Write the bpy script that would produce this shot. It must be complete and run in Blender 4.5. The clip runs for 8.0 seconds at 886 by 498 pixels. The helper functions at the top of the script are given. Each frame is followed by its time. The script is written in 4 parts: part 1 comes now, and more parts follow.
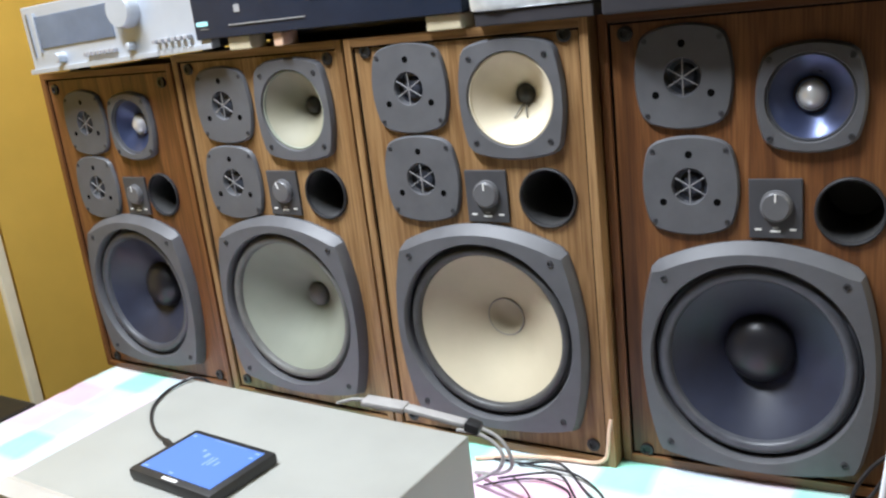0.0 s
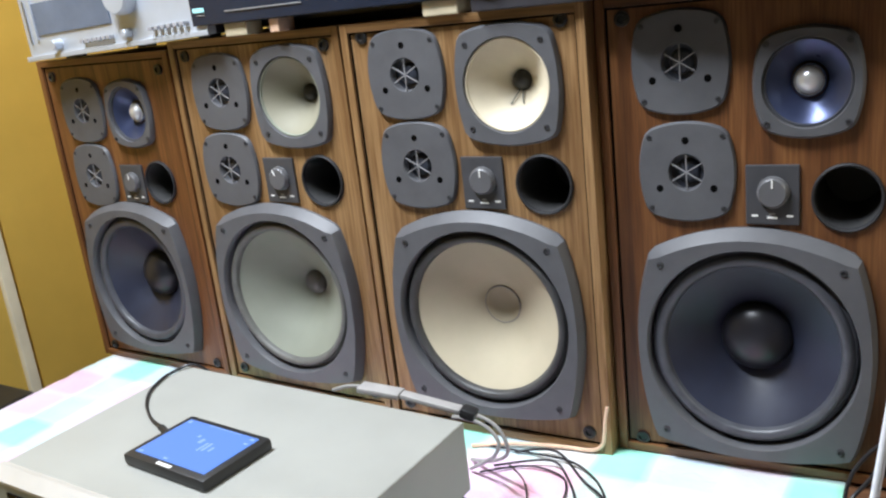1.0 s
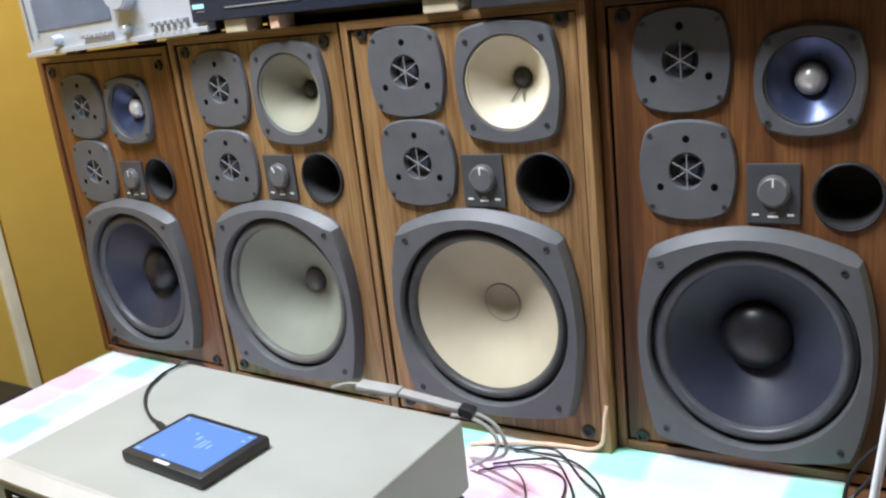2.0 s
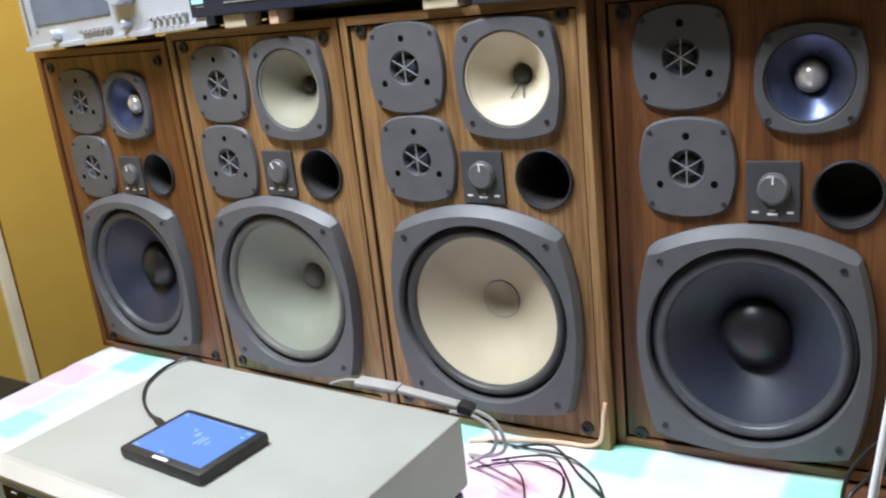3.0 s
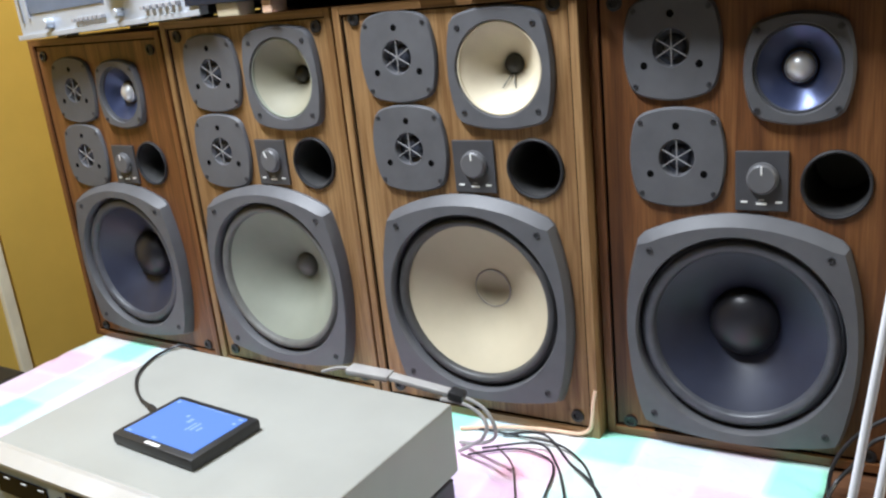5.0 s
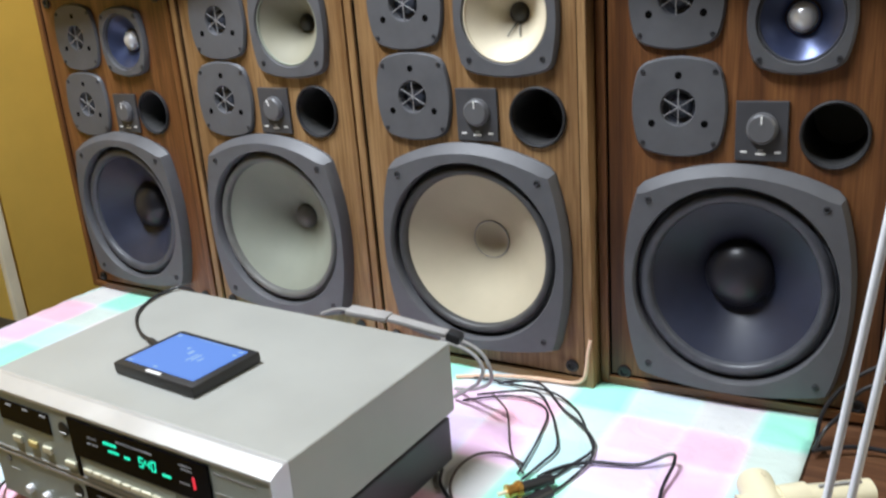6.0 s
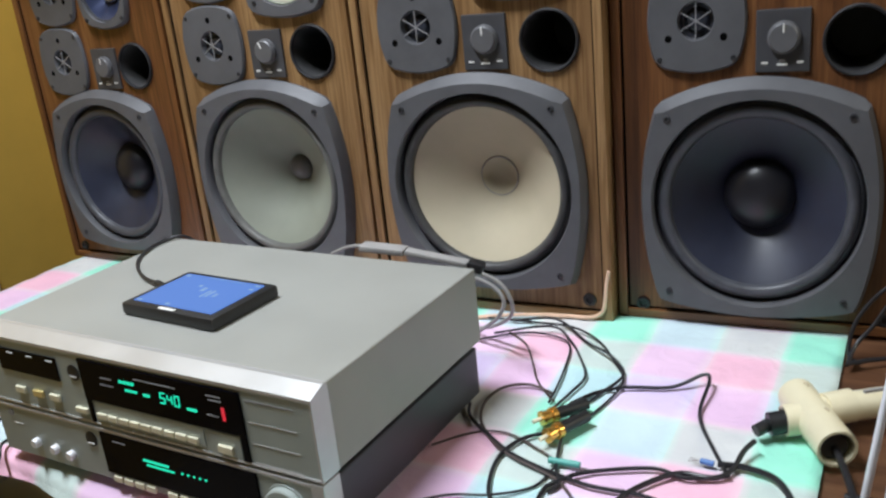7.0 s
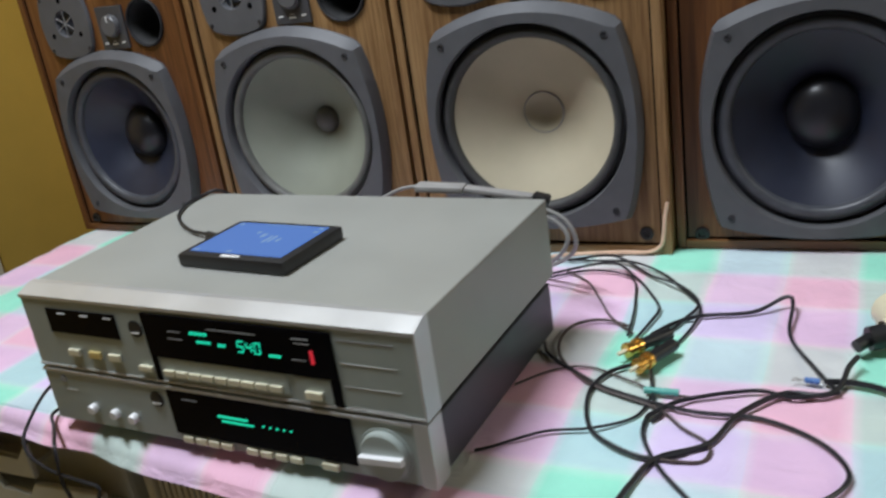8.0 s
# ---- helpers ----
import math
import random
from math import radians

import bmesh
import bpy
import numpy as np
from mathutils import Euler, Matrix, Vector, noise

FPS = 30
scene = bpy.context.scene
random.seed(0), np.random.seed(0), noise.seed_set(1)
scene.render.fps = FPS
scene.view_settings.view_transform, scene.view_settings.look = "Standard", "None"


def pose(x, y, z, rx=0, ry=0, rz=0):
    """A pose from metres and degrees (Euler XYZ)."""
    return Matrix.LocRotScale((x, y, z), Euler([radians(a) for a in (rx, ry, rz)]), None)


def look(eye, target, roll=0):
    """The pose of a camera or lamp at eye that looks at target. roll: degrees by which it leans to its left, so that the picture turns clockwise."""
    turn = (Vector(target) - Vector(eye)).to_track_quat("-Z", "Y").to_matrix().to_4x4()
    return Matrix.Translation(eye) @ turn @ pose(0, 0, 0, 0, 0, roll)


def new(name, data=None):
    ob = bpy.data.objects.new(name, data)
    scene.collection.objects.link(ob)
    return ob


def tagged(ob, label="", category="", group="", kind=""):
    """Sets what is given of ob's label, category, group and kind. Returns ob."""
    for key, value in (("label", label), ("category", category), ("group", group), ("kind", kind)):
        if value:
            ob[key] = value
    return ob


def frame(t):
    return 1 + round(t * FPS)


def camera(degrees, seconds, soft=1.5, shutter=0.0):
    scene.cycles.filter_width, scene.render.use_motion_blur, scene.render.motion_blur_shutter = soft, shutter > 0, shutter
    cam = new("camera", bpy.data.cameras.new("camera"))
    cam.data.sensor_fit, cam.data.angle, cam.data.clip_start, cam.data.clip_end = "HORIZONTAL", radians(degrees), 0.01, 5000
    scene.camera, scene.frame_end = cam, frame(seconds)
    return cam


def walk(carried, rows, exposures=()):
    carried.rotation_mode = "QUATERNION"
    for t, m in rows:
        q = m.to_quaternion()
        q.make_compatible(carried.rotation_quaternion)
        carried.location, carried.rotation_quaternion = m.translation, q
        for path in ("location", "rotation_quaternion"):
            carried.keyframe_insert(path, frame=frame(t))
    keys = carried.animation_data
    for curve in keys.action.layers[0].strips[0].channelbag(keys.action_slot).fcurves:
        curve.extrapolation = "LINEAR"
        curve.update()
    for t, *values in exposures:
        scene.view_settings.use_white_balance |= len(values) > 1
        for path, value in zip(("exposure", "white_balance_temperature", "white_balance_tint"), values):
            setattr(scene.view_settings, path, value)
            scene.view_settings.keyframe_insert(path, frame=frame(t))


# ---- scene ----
cam = camera(54.0, 8.0, 2.3, 0.5)
ROWS = [
    (0.0, 0.5466, -0.9589, 1.3443, 30.89, -16.12, 6.47),
    (0.5, 0.5515, -0.9596, 1.3388, 31.06, -16.18, 6.03),
    (1.0, 0.5513, -0.9550, 1.3360, 31.02, -16.60, 6.44),
    (1.5, 0.5522, -0.9521, 1.3350, 31.14, -16.64, 6.35),
    (3.0, 0.5499, -0.9507, 1.3361, 31.10, -17.04, 6.07),
    (3.5, 0.5504, -0.9492, 1.3368, 31.16, -17.12, 5.96),
    (4.0, 0.5515, -0.9522, 1.3366, 30.93, -17.05, 5.81),
    (5.5, 0.5581, -0.9583, 1.3244, 30.76, -17.93, 5.66),
    (6.0, 0.5577, -0.9828, 1.2908, 30.80, -18.49, 4.25),
    (6.5, 0.5357, -1.0020, 1.2545, 29.43, -18.37, 4.74),
    (7.0, 0.4908, -1.0068, 1.2155, 27.63, -19.15, 5.62),
    (7.5, 0.4464, -1.0124, 1.1888, 25.75, -19.45, 7.49),
    (8.0, 0.3871, -1.0275, 1.1713, 24.83, -20.93, 8.01),
]
walk(cam, [(t, pose(x, y, z, 90 + pitch, roll, yaw)) for t, x, y, z, yaw, pitch, roll in ROWS],
     [(0.0, -0.22, 6350, 9), (1.0, -0.3, 6350, 9), (5.0, -0.32, 6350, 9), (5.5, -0.37, 6350, 9), (6.0, -0.53, 6400, 9), (6.5, -0.7, 6400, 9),
      (7.0, -0.86, 6400, 9), (7.5, -1.04, 6400, 8), (8.0, -1.21, 6400, 8)])

# ---- world, light, exposure ----
world = bpy.data.worlds.new("world")
scene.world = world
world.use_nodes = True
world.node_tree.nodes["Background"].inputs[0].default_value = (0.6, 0.7, 0.9, 1)
world.node_tree.nodes["Background"].inputs[1].default_value = 0.05


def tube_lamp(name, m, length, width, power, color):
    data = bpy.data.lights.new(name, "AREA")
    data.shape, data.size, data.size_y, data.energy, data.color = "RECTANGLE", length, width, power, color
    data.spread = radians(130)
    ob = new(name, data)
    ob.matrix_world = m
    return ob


tube_lamp("tube_lamp", look((-0.38, -0.68, 2.56), (-0.05, -0.25, 0.9)), 0.9, 0.05, 50, (0.87, 0.92, 1.0))
# unseen fill from the right, added to brighten side faces; the wall has no window
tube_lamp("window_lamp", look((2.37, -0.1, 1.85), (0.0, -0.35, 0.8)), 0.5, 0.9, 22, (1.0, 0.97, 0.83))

TAB = 0.75  # table top


# ---- materials ----
def nodes_of(name):
    m = bpy.data.materials.new(name)
    m.use_nodes = True
    t = m.node_tree
    return m, t, t.nodes["Principled BSDF"]


def add(t, kind, **values):
    n = t.nodes.new(kind)
    for key, v in values.items():
        n.inputs[key.replace("_", " ")].default_value = v
    return n


def coords(t, scale=(1, 1, 1), jitter=True):
    """Object coordinates, scaled, and shifted from object to object."""
    tc = t.nodes.new("ShaderNodeTexCoord")
    mp = t.nodes.new("ShaderNodeMapping")
    mp.inputs["Scale"].default_value = scale
    t.links.new(tc.outputs["Object"], mp.inputs["Vector"])
    if jitter:
        oi = t.nodes.new("ShaderNodeObjectInfo")
        mul = t.nodes.new("ShaderNodeMath")
        mul.operation = "MULTIPLY"
        mul.inputs[1].default_value = 37.0
        t.links.new(oi.outputs["Random"], mul.inputs[0])
        t.links.new(mul.outputs[0], mp.inputs["Location"])
    return mp.outputs[0]


def ramp(t, fac, stops):
    r = t.nodes.new("ShaderNodeValToRGB")
    e = r.color_ramp.elements
    while len(e) < len(stops):
        e.new(0.5)
    for k, (p, c) in zip(e, stops):
        k.position, k.color = p, (*c, 1)
    t.links.new(fac, r.inputs[0])
    return r.outputs[0]


def plain(name, color, rough=0.5, metal=0.0, vary=0.12, scale=40, bump=0.1, fine=400, spec=0.5, coat=0.0):
    """A painted, moulded or metal surface with blotches, fine grain and dust."""
    m, t, p = nodes_of(name)
    v = coords(t)
    n1 = add(t, "ShaderNodeTexNoise", Scale=scale, Detail=5.0, Roughness=0.6)
    n2 = add(t, "ShaderNodeTexNoise", Scale=fine, Detail=2.0)
    t.links.new(v, n1.inputs["Vector"]), t.links.new(v, n2.inputs["Vector"])
    lo = tuple(c * (1 - vary) for c in color)
    hi = tuple(min(1, c * (1 + vary)) for c in color)
    c = ramp(t, n1.outputs["Fac"], [(0.3, lo), (0.7, hi)])
    t.links.new(c, p.inputs["Base Color"])
    rr = add(t, "ShaderNodeMapRange")
    rr.inputs["To Min"].default_value, rr.inputs["To Max"].default_value = max(0.02, rough - 0.1), min(1, rough + 0.1)
    t.links.new(n1.outputs["Fac"], rr.inputs["Value"]), t.links.new(rr.outputs[0], p.inputs["Roughness"])
    p.inputs["Metallic"].default_value = metal
    p.inputs["Specular IOR Level"].default_value = spec
    p.inputs["Coat Weight"].default_value = coat
    if bump:
        b = add(t, "ShaderNodeBump", Strength=bump, Distance=0.0006)
        t.links.new(n2.outputs["Fac"], b.inputs["Height"]), t.links.new(b.outputs[0], p.inputs["Normal"])
    return m


def wood(name, dark, mid, light, rough=0.42, along="z"):
    """Veneer with long grain, darker figure lines and faint pores."""
    m, t, p = nodes_of(name)
    sc = {"z": (1, 1, 0.035), "x": (0.035, 1, 1), "y": (1, 0.035, 1)}[along]
    v = coords(t, sc)
    n1 = add(t, "ShaderNodeTexNoise", Scale=38.0, Detail=6.0, Roughness=0.62, Distortion=0.6)
    n2 = add(t, "ShaderNodeTexNoise", Scale=330.0, Detail=3.0, Roughness=0.6)
    n3 = add(t, "ShaderNodeTexNoise", Scale=9.0, Detail=2.0)
    for n in (n1, n2, n3):
        t.links.new(v, n.inputs["Vector"])
    c1 = ramp(t, n1.outputs["Fac"], [(0.28, dark), (0.47, mid), (0.58, light), (0.75, mid)])
    c2 = ramp(t, n2.outputs["Fac"], [(0.35, (0.62, 0.55, 0.5)), (0.6, (1, 1, 1))])
    c3 = ramp(t, n3.outputs["Fac"], [(0.3, (0.78, 0.74, 0.7)), (0.7, (1, 1, 1))])
    out = c1
    for c in (c2, c3):
        mx = t.nodes.new("ShaderNodeMix")
        mx.data_type, mx.blend_type = "RGBA", "MULTIPLY"
        mx.inputs[0].default_value = 1.0
        t.links.new(out, mx.inputs[6]), t.links.new(c, mx.inputs[7])
        out = mx.outputs[2]
    t.links.new(out, p.inputs["Base Color"])
    p.inputs["Roughness"].default_value = rough
    b = add(t, "ShaderNodeBump", Strength=0.15, Distance=0.0005)
    t.links.new(n2.outputs["Fac"], b.inputs["Height"]), t.links.new(b.outputs[0], p.inputs["Normal"])
    return m


def glow(name, color, strength):
    m, t, p = nodes_of(name)
    p.inputs["Base Color"].default_value = (0.02, 0.02, 0.02, 1)
    p.inputs["Emission Color"].default_value = (*color, 1)
    p.inputs["Emission Strength"].default_value = strength
    return m


def check_cloth(name):
    """Pastel checked cotton: pink and mint bands crossing, with woven threads."""
    m, t, p = nodes_of(name)
    tc = t.nodes.new("ShaderNodeTexCoord")
    sep = t.nodes.new("ShaderNodeSeparateXYZ")
    nz = add(t, "ShaderNodeTexNoise", Scale=7.0, Detail=2.0)
    t.links.new(tc.outputs["UV"], nz.inputs["Vector"])
    mixv = t.nodes.new("ShaderNodeVectorMath")
    mixv.operation = "MULTIPLY_ADD"
    mixv.inputs[1].default_value = (0.012, 0.012, 0)
    t.links.new(nz.outputs["Color"], mixv.inputs[0]), t.links.new(tc.outputs["UV"], mixv.inputs[2])
    t.links.new(mixv.outputs[0], sep.inputs[0])
    cols = []
    pink, mint, lav, white, rose = (0.9, 0.5, 0.66), (0.25, 0.82, 0.6), (0.72, 0.59, 0.86), (0.84, 0.83, 0.84), (0.88, 0.52, 0.64)
    aqua = (0.42, 0.84, 0.67)
    for axis, size, off, order in ((0, 0.225, 0.6, (pink, mint, lav)), (1, 0.234, 0.679, (rose, aqua, lav))):
        a = t.nodes.new("ShaderNodeMath")
        a.operation = "MULTIPLY_ADD"
        a.inputs[1].default_value, a.inputs[2].default_value = 1 / size, 10 + off
        t.links.new(sep.outputs[axis], a.inputs[0])
        f = t.nodes.new("ShaderNodeMath")
        f.operation = "FRACT"
        t.links.new(a.outputs[0], f.inputs[0])
        stops, n = [], len(order)
        for k, col in enumerate(order):
            s = k / n
            pale = tuple(0.55 * a + 0.45 * b for a, b in zip(white, col))
            stops += [(s, pale), (s + 0.1 / n, col), (s + 0.84 / n, col), (s + 0.97 / n, pale)]
        cols.append(ramp(t, f.outputs[0], stops))
    mx = t.nodes.new("ShaderNodeMix")
    mx.data_type = "RGBA"
    mx.inputs[0].default_value = 0.5
    t.links.new(cols[0], mx.inputs[6]), t.links.new(cols[1], mx.inputs[7])
    th = add(t, "ShaderNodeTexNoise", Scale=500.0, Detail=2.0)
    big = add(t, "ShaderNodeTexNoise", Scale=14.0, Detail=4.0)
    t.links.new(tc.outputs["UV"], th.inputs["Vector"]), t.links.new(tc.outputs["UV"], big.inputs["Vector"])
    crease = add(t, "ShaderNodeTexNoise", Scale=26.0, Detail=3.0, Distortion=1.2)
    t.links.new(tc.outputs["UV"], crease.inputs["Vector"])
    wash = ramp(t, big.outputs["Fac"], [(0.3, (0.88, 0.88, 0.9)), (0.65, (1, 1, 1))])
    mm = t.nodes.new("ShaderNodeMix")
    mm.data_type, mm.blend_type = "RGBA", "MULTIPLY"
    mm.inputs[0].default_value = 1.0
    gm = add(t, "ShaderNodeGamma", Gamma=0.98)
    t.links.new(mx.outputs[2], gm.inputs["Color"])
    t.links.new(gm.outputs[0], mm.inputs[6]), t.links.new(wash, mm.inputs[7])
    t.links.new(mm.outputs[2], p.inputs["Base Color"])
    p.inputs["Roughness"].default_value = 0.85
    p.inputs["Sheen Weight"].default_value = 0.15
    b0 = add(t, "ShaderNodeBump", Strength=0.8, Distance=0.004)
    t.links.new(crease.outputs["Fac"], b0.inputs["Height"])
    b = add(t, "ShaderNodeBump", Strength=0.35, Distance=0.001)
    t.links.new(b0.outputs[0], b.inputs["Normal"])
    t.links.new(th.outputs["Fac"], b.inputs["Height"]), t.links.new(b.outputs[0], p.inputs["Normal"])
    return m


M = {
    "veneer": wood("golden walnut veneer", (0.15, 0.076, 0.03), (0.265, 0.15, 0.062), (0.345, 0.21, 0.094)),
    "veneer_x": wood("golden walnut veneer across", (0.15, 0.076, 0.03), (0.265, 0.15, 0.062), (0.345, 0.21, 0.094), 0.42, "x"),
    "veneer_red": wood("red walnut veneer", (0.075, 0.028, 0.01), (0.165, 0.066, 0.022), (0.23, 0.1, 0.034)),
    "veneer_red_x": wood("red walnut veneer across", (0.075, 0.028, 0.01), (0.165, 0.066, 0.022), (0.23, 0.1, 0.034), 0.42, "x"),
    "table": wood("table wood", (0.06, 0.025, 0.012), (0.13, 0.06, 0.03), (0.18, 0.09, 0.045), 0.5, "x"),
    "plate": plain("grey moulded plate", (0.093, 0.094, 0.101), 0.46, 0, 0.1, 30, 0.25, 900, 0.4),
    "guard": plain("grey guard", (0.3, 0.3, 0.31), 0.4, 0.3, 0.1, 30, 0.05),
    "plate_edge": plain("plate edge", (0.1, 0.1, 0.105), 0.42, 0, 0.1, 30, 0.1),
    "black": plain("black plastic", (0.012, 0.012, 0.013), 0.45, 0, 0.2, 40, 0.1),
    "flange": plain("black flange", (0.02, 0.02, 0.022), 0.6, 0, 0.15, 40, 0.05, 400, 0.3),
    # near-white colour stands in for lamp light mirrored in chrome
    "tube_shine": plain("white tube for chrome shine", (0.84, 0.87, 0.92), 0.25, 0.1, 0.04, 30, 0),
    "port": plain("port plastic", (0.05, 0.05, 0.05), 0.4, 0, 0.15, 40, 0.05),
    # black that stands in for the shade inside gaps and holes
    "hole": plain("black for shaded holes", (0.004, 0.004, 0.004), 0.9, 0, 0.1, 40, 0, 400, 0.0),
    "rubber": plain("rubber surround", (0.062, 0.065, 0.076), 0.42, 0, 0.2, 60, 0.1),
    "rubber_grey": plain("grey rubber surround", (0.11, 0.11, 0.1), 0.5, 0, 0.15, 60, 0.1),
    "cone_dark": plain("dark cone", (0.021, 0.025, 0.044), 0.4, 0, 0.15, 25, 0.15, 700, 0.5),
    "cone_blue": plain("blue black cone", (0.062, 0.08, 0.165), 0.32, 0.5, 0.15, 25, 0.1, 700),
    "cone_cream": plain("cream paper cone", (0.47, 0.415, 0.295), 0.75, 0, 0.06, 14, 0.3, 500),
    "cone_ivory": plain("ivory paper cone", (0.61, 0.54, 0.4), 0.6, 0, 0.08, 16, 0.3, 500),
    "cone_grey": plain("grey paper cone", (0.22, 0.235, 0.185), 0.7, 0, 0.07, 14, 0.3, 500),
    "cone_olive": plain("olive grey paper cone", (0.25, 0.235, 0.17), 0.7, 0, 0.07, 14, 0.3, 500),
    "cap_black": plain("black dust cap", (0.014, 0.014, 0.018), 0.34, 0, 0.15, 30, 0.05),
    "cap_dark": plain("dark dust cap", (0.04, 0.04, 0.038), 0.5, 0, 0.1, 30, 0.2),
    "cap_grey": plain("grey dust cap", (0.12, 0.12, 0.11), 0.55, 0, 0.1, 30, 0.2),
    "dome_silver": plain("satin metal dome", (0.9, 0.91, 0.93), 0.24, 0.45, 0.05, 30, 0),
    "diaphragm": plain("blue grey diaphragm", (0.05, 0.056, 0.075), 0.32, 0.2, 0.1, 30, 0),
    "screw": plain("dull steel screw", (0.05, 0.05, 0.055), 0.4, 0.3, 0.15, 60, 0),
    "panel_dark": plain("dark moulded panel", (0.055, 0.055, 0.06), 0.45, 0, 0.1, 30, 0.2, 900, 0.4),
    "chrome": plain("chrome", (0.88, 0.88, 0.9), 0.2, 1, 0.05, 30, 0),
    "steel": plain("brushed steel", (0.5, 0.5, 0.5), 0.32, 1, 0.08, 60, 0.05),
    "silver": plain("silver anodised front", (0.5, 0.54, 0.6), 0.4, 0.35, 0.05, 20, 0.05),
    "champagne": plain("champagne painted steel", (0.315, 0.318, 0.292), 0.45, 0.1, 0.05, 12, 0.15, 1200),
    "front": plain("grey brushed front", (0.405, 0.455, 0.425), 0.42, 0.12, 0.06, 18, 0.06),
    "front_edge": plain("pale front edge", (0.56, 0.56, 0.55), 0.35, 0.5, 0.05, 18, 0.05),
    "cover_black": plain("black painted steel", (0.035, 0.034, 0.04), 0.4, 0.1, 0.15, 20, 0.2, 900),
    "window": plain("smoked window", (0.003, 0.003, 0.005), 0.16, 0, 0.1, 20, 0, 400, 0.06),
    "brass_button": plain("pale brass button", (0.84, 0.8, 0.6), 0.34, 0.15, 0.06, 60, 0),
    "brass_yellow": plain("yellow brass button", (0.78, 0.63, 0.27), 0.34, 0.3, 0.06, 60, 0),
    # pale colour holds the bright reflection of the chrome knobs and grip bar
    "grip": plain("chrome with reflection in its colour", (0.85, 0.85, 0.86), 0.38, 0.15, 0.05, 60, 0),
    "button_grey": plain("grey button", (0.34, 0.34, 0.36), 0.4, 0, 0.08, 60, 0),
    "disc_front": plain("blue black gloss front", (0.014, 0.02, 0.036), 0.22, 0, 0.1, 20, 0, 400, 0.5),
    "rubber_soft": plain("soft dark surround", (0.05, 0.05, 0.05), 0.48, 0, 0.15, 60, 0.1),
    "gold": plain("gilt plug", (0.75, 0.42, 0.1), 0.25, 0.9, 0.15, 90, 0.1),
    "white_print": plain("white print", (0.75, 0.75, 0.72), 0.6, 0, 0.05, 60, 0),
    "grey_print": plain("grey print", (0.3, 0.3, 0.3), 0.6, 0, 0.05, 60, 0),
    "wall": plain("ochre wall paint", (0.6, 0.4, 0.078), 0.55, 0, 0.08, 5, 0.35, 120),
    "wall_far": plain("pale wall paint", (0.36, 0.37, 0.38), 0.7, 0, 0.06, 5, 0.3, 120),
    "cream": plain("cream plastic", (0.74, 0.68, 0.48), 0.4, 0, 0.06, 20, 0.05),
    "conduit": plain("cream conduit", (0.8, 0.74, 0.56), 0.5, 0, 0.08, 12, 0.1),
    "floor": plain("grey floor", (0.5, 0.46, 0.4), 0.5, 0, 0.2, 6, 0.2),
    "ceiling": plain("white ceiling", (0.45, 0.45, 0.45), 0.8, 0, 0.04, 5, 0.2),
    "cable": plain("black cable", (0.014, 0.014, 0.017), 0.4, 0, 0.2, 60, 0),
    "cable_brown": plain("dull brown cable", (0.07, 0.05, 0.045), 0.5, 0, 0.2, 60, 0),
    "cable_grey": plain("grey cable", (0.32, 0.31, 0.3), 0.45, 0, 0.1, 60, 0),
    "copper": plain("tan wire", (0.78, 0.53, 0.38), 0.4, 0.1, 0.15, 60, 0),
    "grey_plastic": plain("grey plastic", (0.3, 0.29, 0.28), 0.45, 0, 0.15, 30, 0.1),
    "crate": plain("white crate plastic", (0.62, 0.6, 0.5), 0.5, 0, 0.08, 12, 0.1),
    "slat": plain("cream slats", (0.55, 0.48, 0.33), 0.6, 0, 0.12, 30, 0.1),
    "teal": plain("teal sleeve", (0.1, 0.42, 0.36), 0.45, 0, 0.1, 60, 0),
    "blue": plain("blue tip", (0.08, 0.2, 0.5), 0.4, 0, 0.1, 60, 0),
    "foil": plain("clear wrap", (0.75, 0.8, 0.85), 0.15, 0.5, 0.2, 60, 0.8, 60),
    "dial_glass": plain("tuner dial", (0.15, 0.19, 0.27), 0.12, 0.2, 0.2, 9, 0),
    "vfd": glow("green display", (0.015, 0.9, 0.52), 1.7),
    "red_led": glow("red display", (1.0, 0.03, 0.06), 1.2),
    "cyan_led": glow("pale cyan lamp", (0.5, 0.95, 1.0), 1.5),
    "screen": glow("lit blue screen", (0.125, 0.33, 1.0), 1.2),
    "screen_white": glow("lit white screen marks", (0.32, 0.55, 1.0), 1.25),
    "cloth": check_cloth("checked tablecloth"),
}


# ---- building helpers ----
def part(name, bm, material, parent=None, label="", smooth=False):
    me = bpy.data.meshes.new(name)
    bmesh.ops.recalc_face_normals(bm, faces=bm.faces)
    bm.to_mesh(me)
    bm.free()
    if smooth:
        me.shade_smooth()
        me.set_sharp_from_angle(angle=radians(28))
    me.materials.append(M[material] if isinstance(material, str) else material)
    ob = new(name, me)
    if parent is not None:
        ob.parent = parent
    if label:
        ob["label"] = label
    return ob


def thing(name, m, label, category, group="", kind=""):
    ob = new(name)
    ob.empty_display_size = 0.05
    ob.matrix_world = m
    return tagged(ob, label, category, group, kind)


def box(x0, x1, y0, y1, z0, z1, bevel=0.0, bm=None):
    own = bmesh.new()
    bmesh.ops.create_cube(own, size=1, matrix=Matrix.LocRotScale(((x0 + x1) / 2, (y0 + y1) / 2, (z0 + z1) / 2), None, (x1 - x0, y1 - y0, z1 - z0)))
    if bevel:
        bmesh.ops.bevel(own, geom=own.edges[:], offset=bevel, segments=2, affect="EDGES", profile=0.6)
    if bm is None:
        return own
    join(bm, own)
    return bm


